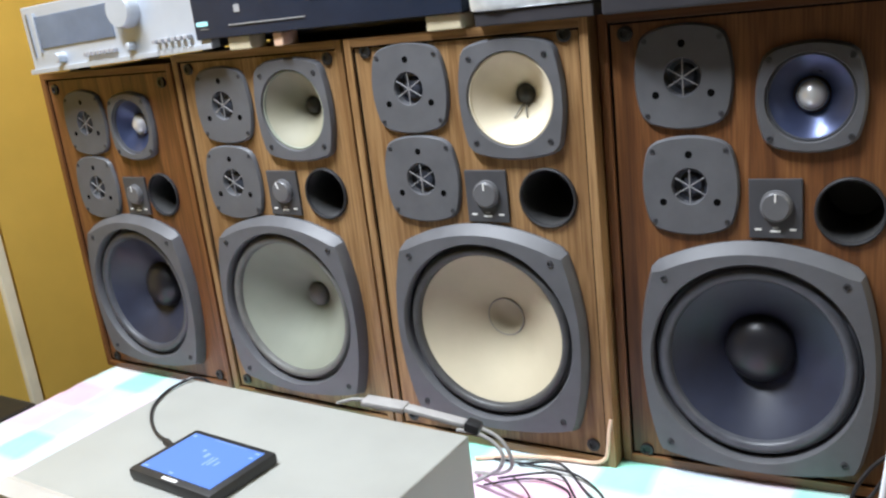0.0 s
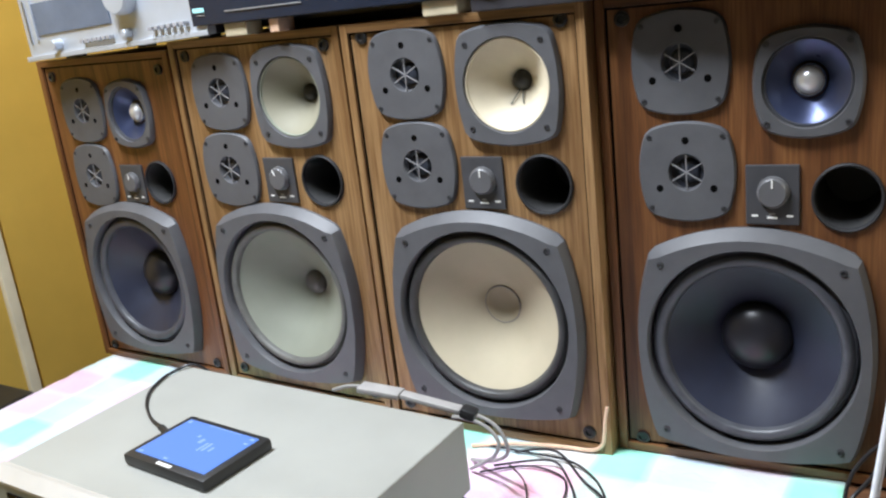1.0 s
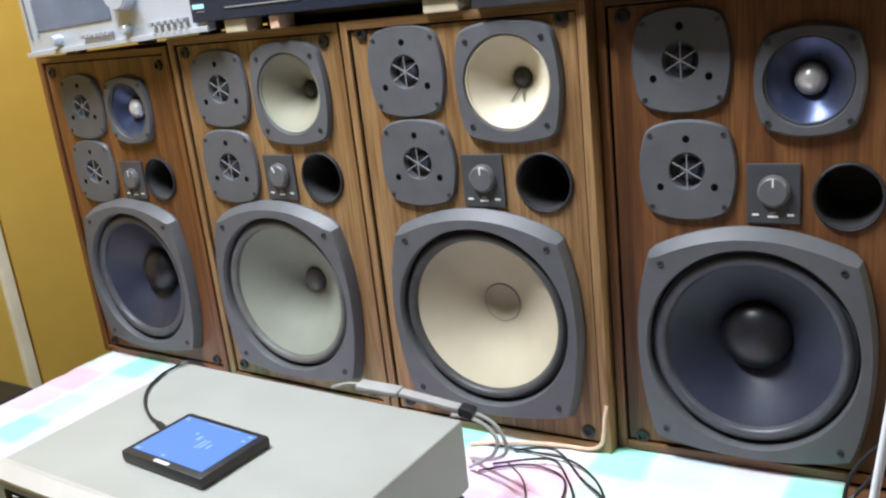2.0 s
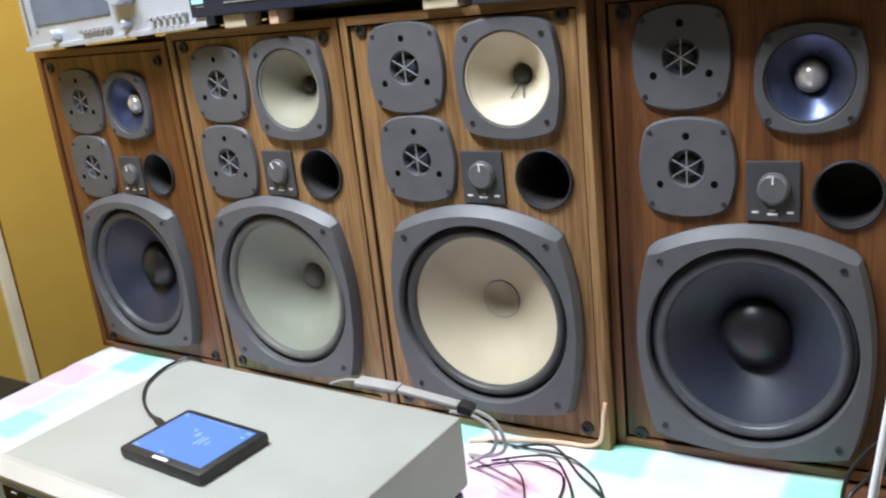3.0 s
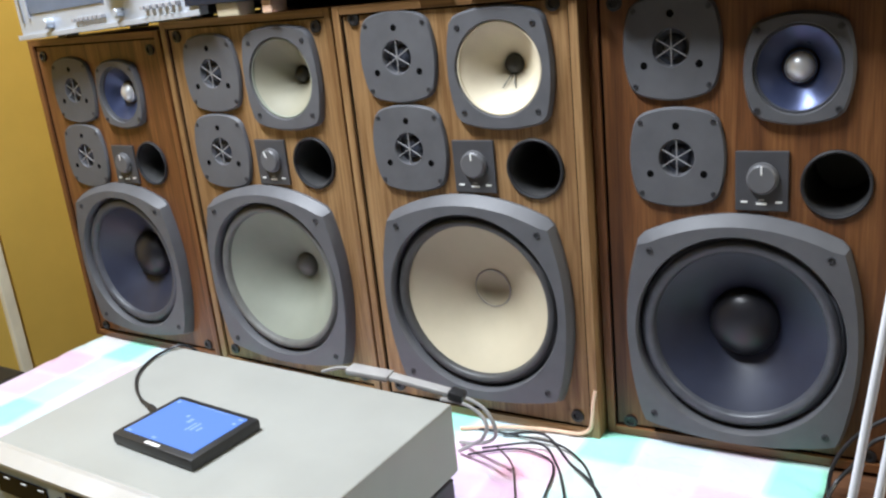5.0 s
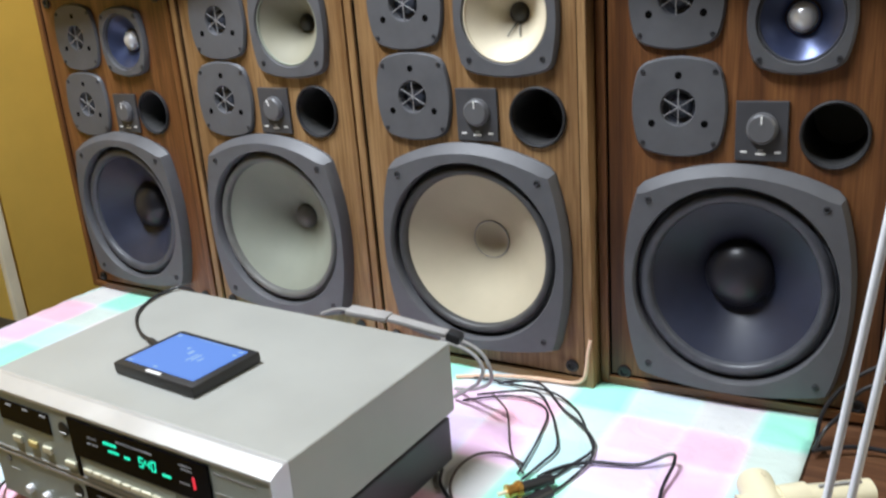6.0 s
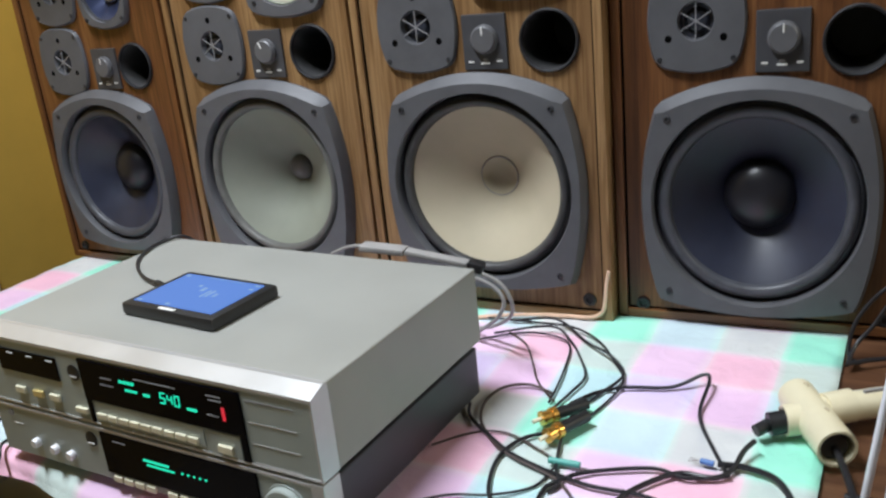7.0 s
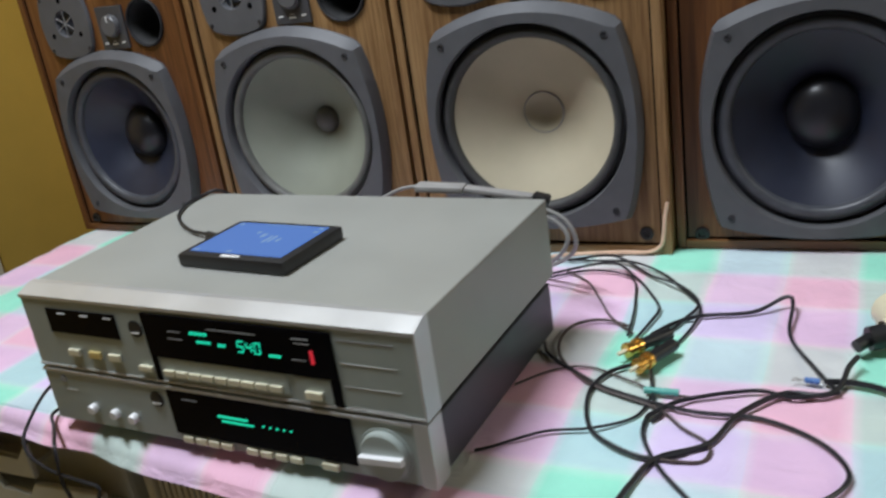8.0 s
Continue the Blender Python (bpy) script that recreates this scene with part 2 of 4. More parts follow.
def join(bm, other, m=None):
    if m is not None:
        other.transform(m)
    me = bpy.data.meshes.new("tmp")
    other.to_mesh(me)
    bm.from_mesh(me)
    bpy.data.meshes.remove(me)
    other.free()


def loft(loops, close=False, cap0=False, cap1=False):
    """Skin over closed loops with equal counts of points."""
    bm = bmesh.new()
    rings = [[bm.verts.new(p) for p in loop] for loop in loops]
    n = len(rings[0])
    pairs = list(zip(rings, rings[1:])) + ([(rings[-1], rings[0])] if close else [])
    for a, b in pairs:
        for i in range(n):
            bm.faces.new((a[i], a[(i + 1) % n], b[(i + 1) % n], b[i]))
    if cap0:
        bm.faces.new(rings[0])
    if cap1:
        bm.faces.new(rings[-1][::-1])
    return bm


def ring(r, y, cx=0.0, cz=0.0, n=64):
    return [(cx + r * math.cos(2 * math.pi * i / n), y, cz + r * math.sin(2 * math.pi * i / n)) for i in range(n)]


def turned(profile, cx=0.0, cz=0.0, n=64, cap0=False, cap1=False, close=False):
    """A shape turned about an axis along y: rows of radius and depth."""
    return loft([ring(r, y, cx, cz, n) for r, y in profile], close, cap0, cap1)


def barrel(a, b, ax, bz, cut, scale, y, cx, cz, n=64, low=None, top=0.0):
    """An outline with bowed sides and clipped corners, a and b its half sides at the corners."""
    pts = []
    b0, bz0 = b, bz
    for i in range(n):
        t = 2 * math.pi * (i + 0.5) / n
        c, s = math.cos(t), math.sin(t)
        lo, hi = 0.0, 3 * max(a, b)
        b, bz = low if low and s < 0 else (b0, bz0)
        for _ in range(40):
            r = (lo + hi) / 2
            x, z = r * c, r * s
            ok = abs(x) <= a + ax * (1 - (z / b) ** 2) and abs(z) <= b + bz * (1 - (x / a) ** 2) and abs(x) / a + abs(z) / b <= cut
            lo, hi = (r, hi) if ok else (lo, r)
        on_top = s > 0 and abs(lo * c) < a * 0.955 and lo * s > b * 0.9
        lo += top if on_top else 0.0
        pts.append((cx + (lo + scale) * c, y, cz + (lo + scale) * s))
    return pts


def hole_ring(r, y, cx, cz, n=64):
    return [(cx + r * math.cos(2 * math.pi * (i + 0.5) / n), y, cz + r * math.sin(2 * math.pi * (i + 0.5) / n)) for i in range(n)]


def tube(points, r, bm=None, n=8, smooth=6):
    """A round cord along a smooth line through the points."""
    P = [Vector(p) for p in points]
    line = []
    for i in range(len(P) - 1):
        p0, p1, p2, p3 = P[max(i - 1, 0)], P[i], P[i + 1], P[min(i + 2, len(P) - 1)]
        for k in range(smooth):
            t = k / smooth
            line.append(0.5 * ((2 * p1) + (p2 - p0) * t + (2 * p0 - 5 * p1 + 4 * p2 - p3) * t * t + (3 * p1 - p0 - 3 * p2 + p3) * t ** 3))
    line.append(P[-1])
    loops, up = [], Vector((0.3, 0.2, 1)).normalized()
    for i, p in enumerate(line):
        d = (line[min(i + 1, len(line) - 1)] - line[max(i - 1, 0)]).normalized()
        a = d.cross(up)
        a = a.normalized() if a.length > 1e-4 else Vector((1, 0, 0))
        b = d.cross(a).normalized()
        up = -b
        loops.append([p + r * (math.cos(2 * math.pi * j / n) * a + math.sin(2 * math.pi * j / n) * b) for j in range(n)])
    own = loft(loops, False, True, True)
    if bm is None:
        return own
    join(bm, own)
    return bm


def rod(p, q, r, n=16, cap=True):
    p, q = Vector(p), Vector(q)
    d = (q - p).normalized()
    a = d.orthogonal().normalized()
    b = d.cross(a)
    loops = [[e + r * (math.cos(2 * math.pi * j / n) * a + math.sin(2 * math.pi * j / n) * b) for j in range(n)] for e in (p, q)]
    return loft(loops, False, cap, cap)


# ---- the room ----
ROOM = (-1.2, 2.4, -3.2, 0.34, 2.75)
X0, X1, Y0, Y1, H = ROOM
for name, ext, mat, label in (
    ("wall_west", (X0 - 0.1, X0, Y0, Y1, 0, H), "wall", "smooth ochre yellow painted wall"),
    ("wall_north", (X0 - 0.1, X1 + 0.1, Y1, Y1 + 0.1, 0, H), "wall", "ochre yellow painted wall behind the speakers"),
    ("wall_east", (X1, X1 + 0.1, Y0, Y1, 0, H), "wall_far", "pale painted wall"),
    ("wall_south", (X0 - 0.1, X1 + 0.1, Y0 - 0.1, Y0, 0, H), "wall_far", "pale painted wall"),
    ("floor", (X0 - 0.1, X1 + 0.1, Y0 - 0.1, Y1 + 0.1, -0.08, 0), "floor", "dull grey floor"),
    ("ceiling", (X0 - 0.1, X1 + 0.1, Y0 - 0.1, Y1 + 0.1, H, H + 0.1), "ceiling", "plain white ceiling"),
):
    tagged(part(name, box(*ext), mat), label, name.split("_")[0], kind="structure")
tagged(part("trim", box(X0, X0 + 0.016, 0.021, 0.045, 0, H, 0.003), "conduit"), "cream plastic conduit running up the wall", "conduit", kind="structure")

# ---- the table ----
TX0, TX1, TY0, TY1 = -0.818, 0.78, -0.506, 0.32
table = thing("table", pose(0, 0, 0), "brown wooden table under a checked cloth", "table")
part("tabletop", box(TX0, TX1, TY0, TY1, TAB - 0.034, TAB - 0.004, 0.003), "table", table)
for lx in (TX0 + 0.03, TX1 - 0.09):
    for ly in (TY0 + 0.03, TY1 - 0.09):
        part("leg", box(lx, lx + 0.06, ly, ly + 0.06, 0, TAB - 0.034, 0.004), "table", table)


def cloth_mesh():
    """The cloth over the table, hanging down over its front edge."""
    cx0, cx1 = TX0 - 0.004, 0.442
    nx, ny, nd = 110, 56, 14
    bm = bmesh.new()
    uv = bm.loops.layers.uv.new("UVMap")
    rows = []
    drop = 0.011
    back = 0.03
    for j in range(ny + nd + 1):
        row = []
        for i in range(nx + 1):
            x = cx0 + (cx1 - cx0) * i / nx
            wav = 0.003 * noise.noise((x * 9, j * 0.12, 2.0)) + 0.0016 * noise.noise((x * 30, j * 0.5, 5.0))
            if j <= ny:
                y = back + (TY0 - 0.004 - back) * j / ny
                z = TAB + 0.0005 + max(0.0, wav + 0.0006)
                v = y
                if y > -0.02:
                    z = TAB + 0.0003
            else:
                k = (j - ny) / nd
                ang = min(1.0, k * 3) * math.pi / 2
                out = 0.009 + 0.1 * min(0.4, max(0.0, x + 0.46))
                y = TY0 - 0.004 - out * math.sin(ang) - 0.014 * k * (0.6 + noise.noise((x * 12, 1.0, 8.0)))
                z = TAB - 0.012 * (1 - math.cos(ang)) - drop * max(0.0, k - 0.2) * (1 + 0.15 * noise.noise((x * 7, 3.0, 1.0)))
                v = TY0 - 0.058 - 0.03 * k
            vert = bm.verts.new((x, y, z))
            row.append((vert, (x, v)))
        rows.append(row)
    for j in range(len(rows) - 1):
        for i in range(nx):
            quad = (rows[j][i], rows[j][i + 1], rows[j + 1][i + 1], rows[j + 1][i])
            f = bm.faces.new([q[0] for q in quad])
            for lp, q in zip(f.loops, quad):
                lp[uv].uv = q[1]
    return bm


cloth = part("tablecloth", cloth_mesh(), "cloth", smooth=True)
sol = cloth.modifiers.new("thickness", "SOLIDIFY")
sol.thickness, sol.offset = 0.0012, -1
tagged(cloth, "thin cotton tablecloth in pink, mint and white checks", "tablecloth")

# ---- loudspeakers ----
U, V, R = 0.330, 0.347, 0.3385


def loudspeaker(m, old, label, wc, tws, mc, pc, cc, pegs, kx, kz, h=0.556):
    """A four-way floor box. old: pale paper cones; otherwise dark cones with domes.
    wc, tws, mc, pc, cc: centres of woofer, tweeters, midrange, port and control."""
    sp = thing("loudspeaker", m, label, "loudspeaker", "row of loudspeakers")
    wd = "veneer" if old else "veneer_red"
    w, d, t, lip = 0.166, 0.27, 0.011, 0.005
    part("side_panel", box(-w, -w + t, -lip, d, 0, h, 0.0012), wd, sp)
    part("side_panel", box(w - t, w, -lip, d, 0, h, 0.0012), wd, sp)
    part("top_panel", box(-w + t, w - t, -lip, d, h - t, h, 0.0008), wd + "_x", sp)
    part("bottom_panel", box(-w + t, w - t, -lip, d, 0, t, 0.0008), wd + "_x", sp)
    part("back_panel", box(-w + t, w - t, d - 0.012, d, t, h - t), wd, sp)

    wr, pr = 0.356 * R, 0.103 * R
    mr = (0.165 if old else 0.136) * R
    big = 1.005 * max(kx, kz, 1.0)
    drivers = []
    bm = bmesh.new()
    x0, z0, z1 = w - t, t, h - t
    outline = [(-x0, 0, z0), (x0, 0, z0), (x0, 0, z1), (-x0, 0, z1)]
    loops = [outline, ring(wr * big, 0, *wc, 48), ring(mr * big, 0, *mc, 40), ring(pr, 0, *pc, 40)] + [ring(0.062 * R * big, 0, *c, 24) for c in tws]
    for lp in loops:
        vs = [bm.verts.new(p) for p in lp]
        for i in range(len(vs)):
            bm.edges.new((vs[i], vs[(i + 1) % len(vs)]))
    bmesh.ops.triangle_fill(bm, use_beauty=True, edges=bm.edges[:])
    part("baffle", bm, wd, sp)
    # thin black strips on the baffle, coloured as the shade of its gap
    groove = bmesh.new()
    g = 0.0025
    for ext in ((-x0, -x0 + g, z0, z1), (x0 - g, x0, z0, z1), (-x0 + g, x0 - g, z1 - g, z1), (-x0 + g, x0 - g, z0, z0 + g)):
        box(ext[0], ext[1], -0.0006, 0.0, ext[2], ext[3], 0, groove)
    part("shadow_gap", groove, "hole", sp, "black strip coloured as the shade in the gap round the baffle")

    # woofer
    th = 0.018
    a, bz, low = 0.35 * U, 0.33 * V, (0.352 * V, 0.045 * V)
    wf = part("woofer", loft([barrel(a, bz, 0.06 * U, 0.082 * V, 1.985, s, y, *wc, 96, low, q) for s, y, q in ((0.0, 0.0, 0.0), (0.0, -0.004, 0.0), (-0.005, -th, -0.0065))]
                             + [hole_ring(wr, -th, *wc, 96), hole_ring(wr - 0.0015, -th + 0.003, *wc, 96), hole_ring(wr - 0.002, 0.004, *wc, 96)]), "plate", sp, "grey moulded woofer frame", True)
    drivers.append((wf, wc))
    sur = {"grey": "rubber_grey", "cream": "rubber_soft"}.get(old, "rubber")
    ro, cr = wr - 0.0022, (0.301 if old else 0.292) * R
    prof = [(ro, 0.002), (ro - 0.003, -0.004)]
    for k in range(9):
        q = math.pi * k / 8
        prof.append((cr + (ro - 0.005 - cr) * (0.5 + 0.5 * math.cos(q)), -0.005 - 0.0065 * math.sin(q)))
    part("surround", turned(prof + [(cr - 0.001, -0.002)], *wc), sur, wf, "", True)
    if old:
        cap, depth = ((0.056 * R, 0.062) if old == "grey" else (0.076 * R, 0.05))
    else:
        cap, depth = 0.122 * R, 0.039
    prof = [(cr, -0.003)]
    for k in range(1, 13):
        f = k / 12
        prof.append((cr + (cap - cr) * f, -0.003 + (depth + 0.003) * (f * 0.9 + 0.1 * f * f)))
    part("cone", turned(prof + [(cap * 0.9, depth + 0.002)], *wc), {"grey": "cone_grey", "cream": "cone_cream"}.get(old, "cone_dark"), wf, "", True)
    bulge = 0.026 if not old else (0.012 if old == "grey" else -0.013)
    prof = [(cap + 0.0006, depth + 0.001)]
    for k in range(10):
        q = math.pi / 2 * k / 9.6
        prof.append((cap * math.cos(q), depth - 0.0015 - bulge * math.sin(q)))
    part("dust_cap", turned(prof, *wc, cap1=True), {"grey": "cap_grey", "cream": "cone_cream"}.get(old, "cap_black"), wf, "", True)
    if old == "cream":
        part("glue_ring", turned([(cap + 0.0009, depth - 0.0024), (cap + 0.0002, depth - 0.0034), (cap - 0.0009, depth - 0.0032)], *wc), "grey_plastic", wf, "", True)
    for sx in (-1, 1):
        for zz in (0.289, -0.31):
            part("screw", turned([(0.0042, -th + 0.001), (0.0042, -th - 0.0012), (0.0026, -th - 0.0018), (0.0024, -th - 0.0004)], wc[0] + sx * 0.302 * U, wc[1] + zz * V, 12, cap1=True), "screw", wf, "", True)

    # midrange
    mth = 0.009
    ma, mb = ((0.178, 0.178) if old else (0.139, 0.136))
    md = part("midrange", loft([barrel(ma * U, mb * V, 0.03 * U, 0.028 * V, 1.94, s, y, *mc) for s, y in ((0, 0), (0, -0.0035), (-0.003, -mth))]
                               + [hole_ring(mr, -mth, *mc), hole_ring(mr - 0.001, -mth + 0.002, *mc), hole_ring(mr - 0.0015, 0.002, *mc)]), "plate", sp, "grey moulded midrange frame", True)
    drivers.append((md, mc))
    if old:
        mcr, dp, cp = mr - 0.0045, 0.04, 0.036 * R
        part("surround", turned([(mr - 0.0012, -0.004), (mr - 0.002, -0.0062), (mr - 0.0035, -0.0062), (mcr, -0.003)], *mc), "cone_grey" if old == "grey" else "cone_ivory", md, "", True)
        prof = [(mcr + (cp - mcr) * k / 10, -0.003 + (dp + 0.003) * (k / 10) ** 1.12) for k in range(11)]
        part("cone", turned(prof, *mc), "cone_olive" if old == "grey" else "cone_ivory", md, "", True)
        prof = [(cp * math.cos(math.pi / 2 * k / 8.5), dp - 0.01 * math.sin(math.pi / 2 * k / 8.5)) for k in range(9)]
        part("dust_cap", turned(prof, *mc, cap1=True), "cap_dark", md, "", True)
        if old == "cream":
            for sx in (-1, 1):
                part("lead_wire", tube([(mc[0] + sx * 0.002, dp - 0.004, mc[1] - cp * 0.8), (mc[0] + sx * 0.005, dp * 0.72 - 0.003, mc[1] - cp * 1.5), (mc[0] + sx * 0.0085, dp * 0.55 - 0.002, mc[1] - cp * 2.1)], 0.0008), "cap_grey", md, "thin lead wire", True)
    else:
        mcr, dp, cp = mr - 0.004, 0.016, 0.056 * R
        part("surround", turned([(mr - 0.0012, -0.003), (mr - 0.002, -0.0056), (mr - 0.0035, -0.0054), (mcr, -0.002)], *mc), "rubber", md, "", True)
        prof = [(mcr + (cp - mcr) * k / 10, -0.002 + (dp + 0.002) * (k / 10) ** 1.1) for k in range(11)]
        part("cone", turned(prof, *mc), "cone_blue", md, "", True)
        rr = 0.05 * R
        part("trim_ring", turned([(rr * 1.02, dp + 0.002), (rr * 1.02, dp - 0.004), (rr * 0.93, dp - 0.006), (rr * 0.86, dp - 0.003)], *mc, n=32), "chrome", md, "", True)
        prof = [(rr * 0.84 * math.cos(math.pi / 2 * k / 8.5), dp - 0.003 - 0.012 * math.sin(math.pi / 2 * k / 8.5)) for k in range(9)]
        part("dome", turned(prof, *mc, n=32, cap1=True), "dome_silver", md, "polished metal dome", True)
    ks, kv = (0.145, 0.142) if old else (0.123, 0.116)
    for sx in (-1, 1):
        for sz in (-1, 1):
            part("screw", turned([(0.0035, -mth + 0.001), (0.0035, -mth - 0.001), (0.002, -mth - 0.0014), (0.0018, -mth - 0.0004)], mc[0] + sx * ks * U, mc[1] + sz * kv * V, 10, cap1=True), "screw", md, "", True)

    # tweeters
    for c in tws:
        tw = part("tweeter", loft([barrel(0.14 * U, 0.135 * V, 0.028 * U, 0.027 * V, 1.93, s, y, *c) for s, y in ((0, 0), (0, -0.0025), (-0.0022, -0.006))]
                                  + [hole_ring(0.062 * R, -0.006, *c), hole_ring(0.058 * R, -0.003, *c), hole_ring(0.056 * R, 0.004, *c)]), "plate", sp, "grey moulded tweeter plate", True)
        drivers.append((tw, c))
        rr = 0.058 * R
        part("diaphragm", turned([(rr, 0.006), (rr * 0.72, 0.007)] + [(rr * 0.68 * math.cos(math.pi / 2 * k / 7), 0.006 - 0.006 * math.sin(math.pi / 2 * k / 7)) for k in range(7)], *c, n=32, cap1=True), "diaphragm", tw, "", True)
        for k in range(3):
            q = math.pi / 2 + math.pi * k / 3
            bar = box(-rr, rr, -0.0052, -0.0036, -0.0006, 0.0006, 0.0002)
            bar.transform(Matrix.Translation((c[0], 0, c[1])) @ Matrix.Rotation(-q, 4, "Y"))
            part("guard_bar", bar, "guard", tw, "thin bar of the tweeter guard")
        for k in range(3):
            q = math.pi / 2 + 2 * math.pi * k / 3
            # raised black disc; its colour is the shade within the vent
            part("vent_hole", turned([(0.0042, -0.006), (0.0038, -0.0063), (0.0034, -0.0063)], c[0] + 0.105 * R * math.cos(q), c[1] + 0.105 * R * math.sin(q), 12, cap1=True), "hole", tw, "", True)
        for sx in (-1, 1):
            for sz in (-1, 1):
                part("screw", turned([(0.003, -0.005), (0.003, -0.0068), (0.0018, -0.0072), (0.0016, -0.0064)], c[0] + sx * 0.125 * U, c[1] + sz * 0.115 * V, 10, cap1=True), "screw", tw, "", True)

    # level control
    pan = part("control_panel", box(cc[0] - 0.086 * U, cc[0] + 0.086 * U, -0.004, 0, cc[1] - 0.094 * V, cc[1] + 0.094 * V, 0.0012), "panel_dark", sp, "small grey panel")
    drivers.append((pan, cc))
    kc = (cc[0] + 0.001, cc[1] + 0.0035)
    kr = 0.047 * R
    kn = part("knob", turned([(kr * 1.1, -0.0035), (kr * 1.08, -0.008), (kr, -0.0085), (kr * 0.97, -0.0105), (kr * 0.88, -0.012)], *kc, n=32, cap1=True), "plate_edge", pan, "", True)
    ptr = box(-0.0009, 0.0009, -0.0128, -0.0118, kr * 0.35, kr * 0.92, 0.0002)
    ptr.transform(Matrix.Translation((kc[0], 0, kc[1])) @ Matrix.Rotation(radians(0 if not old == "grey" else -25), 4, "Y"))
    part("pointer", ptr, "white_print", pan, "white pointer line")
    for dx, hw, dz in ((-0.056, 0.0035, -0.0225), (0.0, 0.0055, -0.0245), (0.0, 0.003, -0.0205), (0.056, 0.0035, -0.0225)):
        part("print_mark", box(cc[0] + dx * U - hw, cc[0] + dx * U + hw, -0.0046, -0.0039, cc[1] + dz - 0.0011, cc[1] + dz + 0.0011), "white_print" if hw > 0.0032 else "grey_print", pan)

    # port
    bp = part("bass_port", turned([(pr * 1.05, 0.0), (pr * 1.045, -0.003), (pr * 1.0, -0.0042), (pr * 0.95, -0.0032), (pr * 0.938, 0.0)], *pc, n=48), "flange", sp, "round black bass port", True)
    drivers.append((bp, pc))
    part("port_tube", turned([(pr * 0.938, 0.0), (pr * 0.935, 0.03), (pr * 0.93, 0.11)], *pc, n=48, cap1=True), "port", bp, "dull black tube", True)
    # pegs for the missing cloth front
    for sx in (-1, 1):
        for zz in pegs:
            pg = part("front_peg", turned([(0.0085, 0.0), (0.0085, -0.0028), (0.0068, -0.0034), (0.0048, -0.0034), (0.004, -0.0008)], sx * 0.136, zz, 20, cap1=True), "black", sp, "black fixing socket", True)
    # drivers at this box's own size
    for drv, (x, z) in drivers:
        m = Matrix.Translation((x, 0, z)) @ Matrix.Diagonal((kx, 1, kz, 1)) @ Matrix.Translation((-x, 0, -z))
        for ob in (drv, *drv.children_recursive):
            ob.data.transform(m)
    return sp


RED = "dark red-brown veneer loudspeaker with black cones and chrome dome"
loudspeaker(pose(-0.6765, -0.0121, TAB + 0.0016, 0, 0, -0.92), "", RED,
            (-0.006, 0.160), ((-0.0685, 0.4585), (-0.074, 0.3465)), (0.049, 0.4500), (0.0875, 0.336), (0.022, 0.333), (0.5165, 0.021), 0.965, 0.985, 0.545)
loudspeaker(pose(-0.3319, -0.0268, TAB + 0.0016, 0, 0, -1.83), "grey", "walnut veneer loudspeaker with greenish grey paper cones",
            (-0.003, 0.1675), ((-0.072, 0.4777), (-0.0786, 0.362)), (0.0655, 0.467), (0.0982, 0.348), (0.0195, 0.3475), (0.533, 0.027), 1.03, 1.015)
loudspeaker(pose(0.0097, -0.0382, TAB + 0.0016, 0, 0, 0.82), "cream", "golden walnut veneer loudspeaker with cream paper cones",
            (0.003, 0.171), ((-0.0746, 0.489), (-0.0718, 0.3735)), (0.0648, 0.470), (0.1007, 0.350), (0.0195, 0.3515), (0.5385, 0.0265), 1.015, 1.015)
loudspeaker(pose(0.3430, -0.0039, TAB + 0.0016, 0, 0, 3.12), "", RED,
            (-0.0045, 0.153), ((-0.0740, 0.4815), (-0.0705, 0.3605)), (0.0540, 0.4535), (0.093, 0.332), (0.0195, 0.335), (0.532, 0.018), 0.965, 1.015)


# ---- tuner over amplifier on the table ----
AMP = pose(-0.3330, -0.5300, TAB + 0.0025, 0, 0, -1.7)
W, D = 0.428, 0.278


def face_box(name, x0, x1, z0, z1, y0, y1, mat, parent, label="", bevel=0.0005):
    return part(name, box(x0, x1, y0, y1, z0, z1, bevel), mat, parent, label)


def front_plate(z0, z1, lip):
    """A front with a sloping upper edge, in one piece."""
    prof = [(0.0, z0), (0.0, z1), (0.016, z1 + lip), (0.02, z1 + lip), (0.02, z0)]
    bm = loft([[(x, y, z) for y, z in prof] for x in (0.0, W)], False, True, True)
    bmesh.ops.bevel(bm, geom=bm.edges[:], offset=0.0008, segments=1, affect="EDGES")
    return bm


amp = thing("stereo_amplifier", AMP, "grey-fronted stereo amplifier with black cover under the tuner", "amplifier")
part("front_panel", front_plate(0.0085, 0.0668, 0.0), "front", amp)
part("side_cap", box(W - 0.012, W + 0.0016, -0.0015, 0.0212, 0.0081, 0.0674, 0.001), "front_edge", amp, "pale metal end strip")
part("cover", box(0.004, W - 0.001, 0.0205, D - 0.008, 0.0105, 0.0635, 0.002), "cover_black", amp, "black painted steel cover")
part("edge_strip", box(0.0, W - 0.0125, -0.0016, 0.0, 0.0632, 0.0665, 0.0004), "front_edge", amp, "pale upper edge")
for fx in (0.04, W - 0.04):
    for fy in (0.05, D - 0.05):
        ft = turned([(0.017, 0.0), (0.016, 0.0105)], 0, 0, 20, True, True)
        ft.transform(Matrix.Translation((fx, fy, 0.0105)) @ Matrix.Rotation(radians(-90), 4, "X"))
        part("foot", ft, "black", amp)
win = face_box("display_window", 0.164, 0.366, 0.018, 0.0625, -0.0022, 0.0, "window", amp, "smoked black display window")
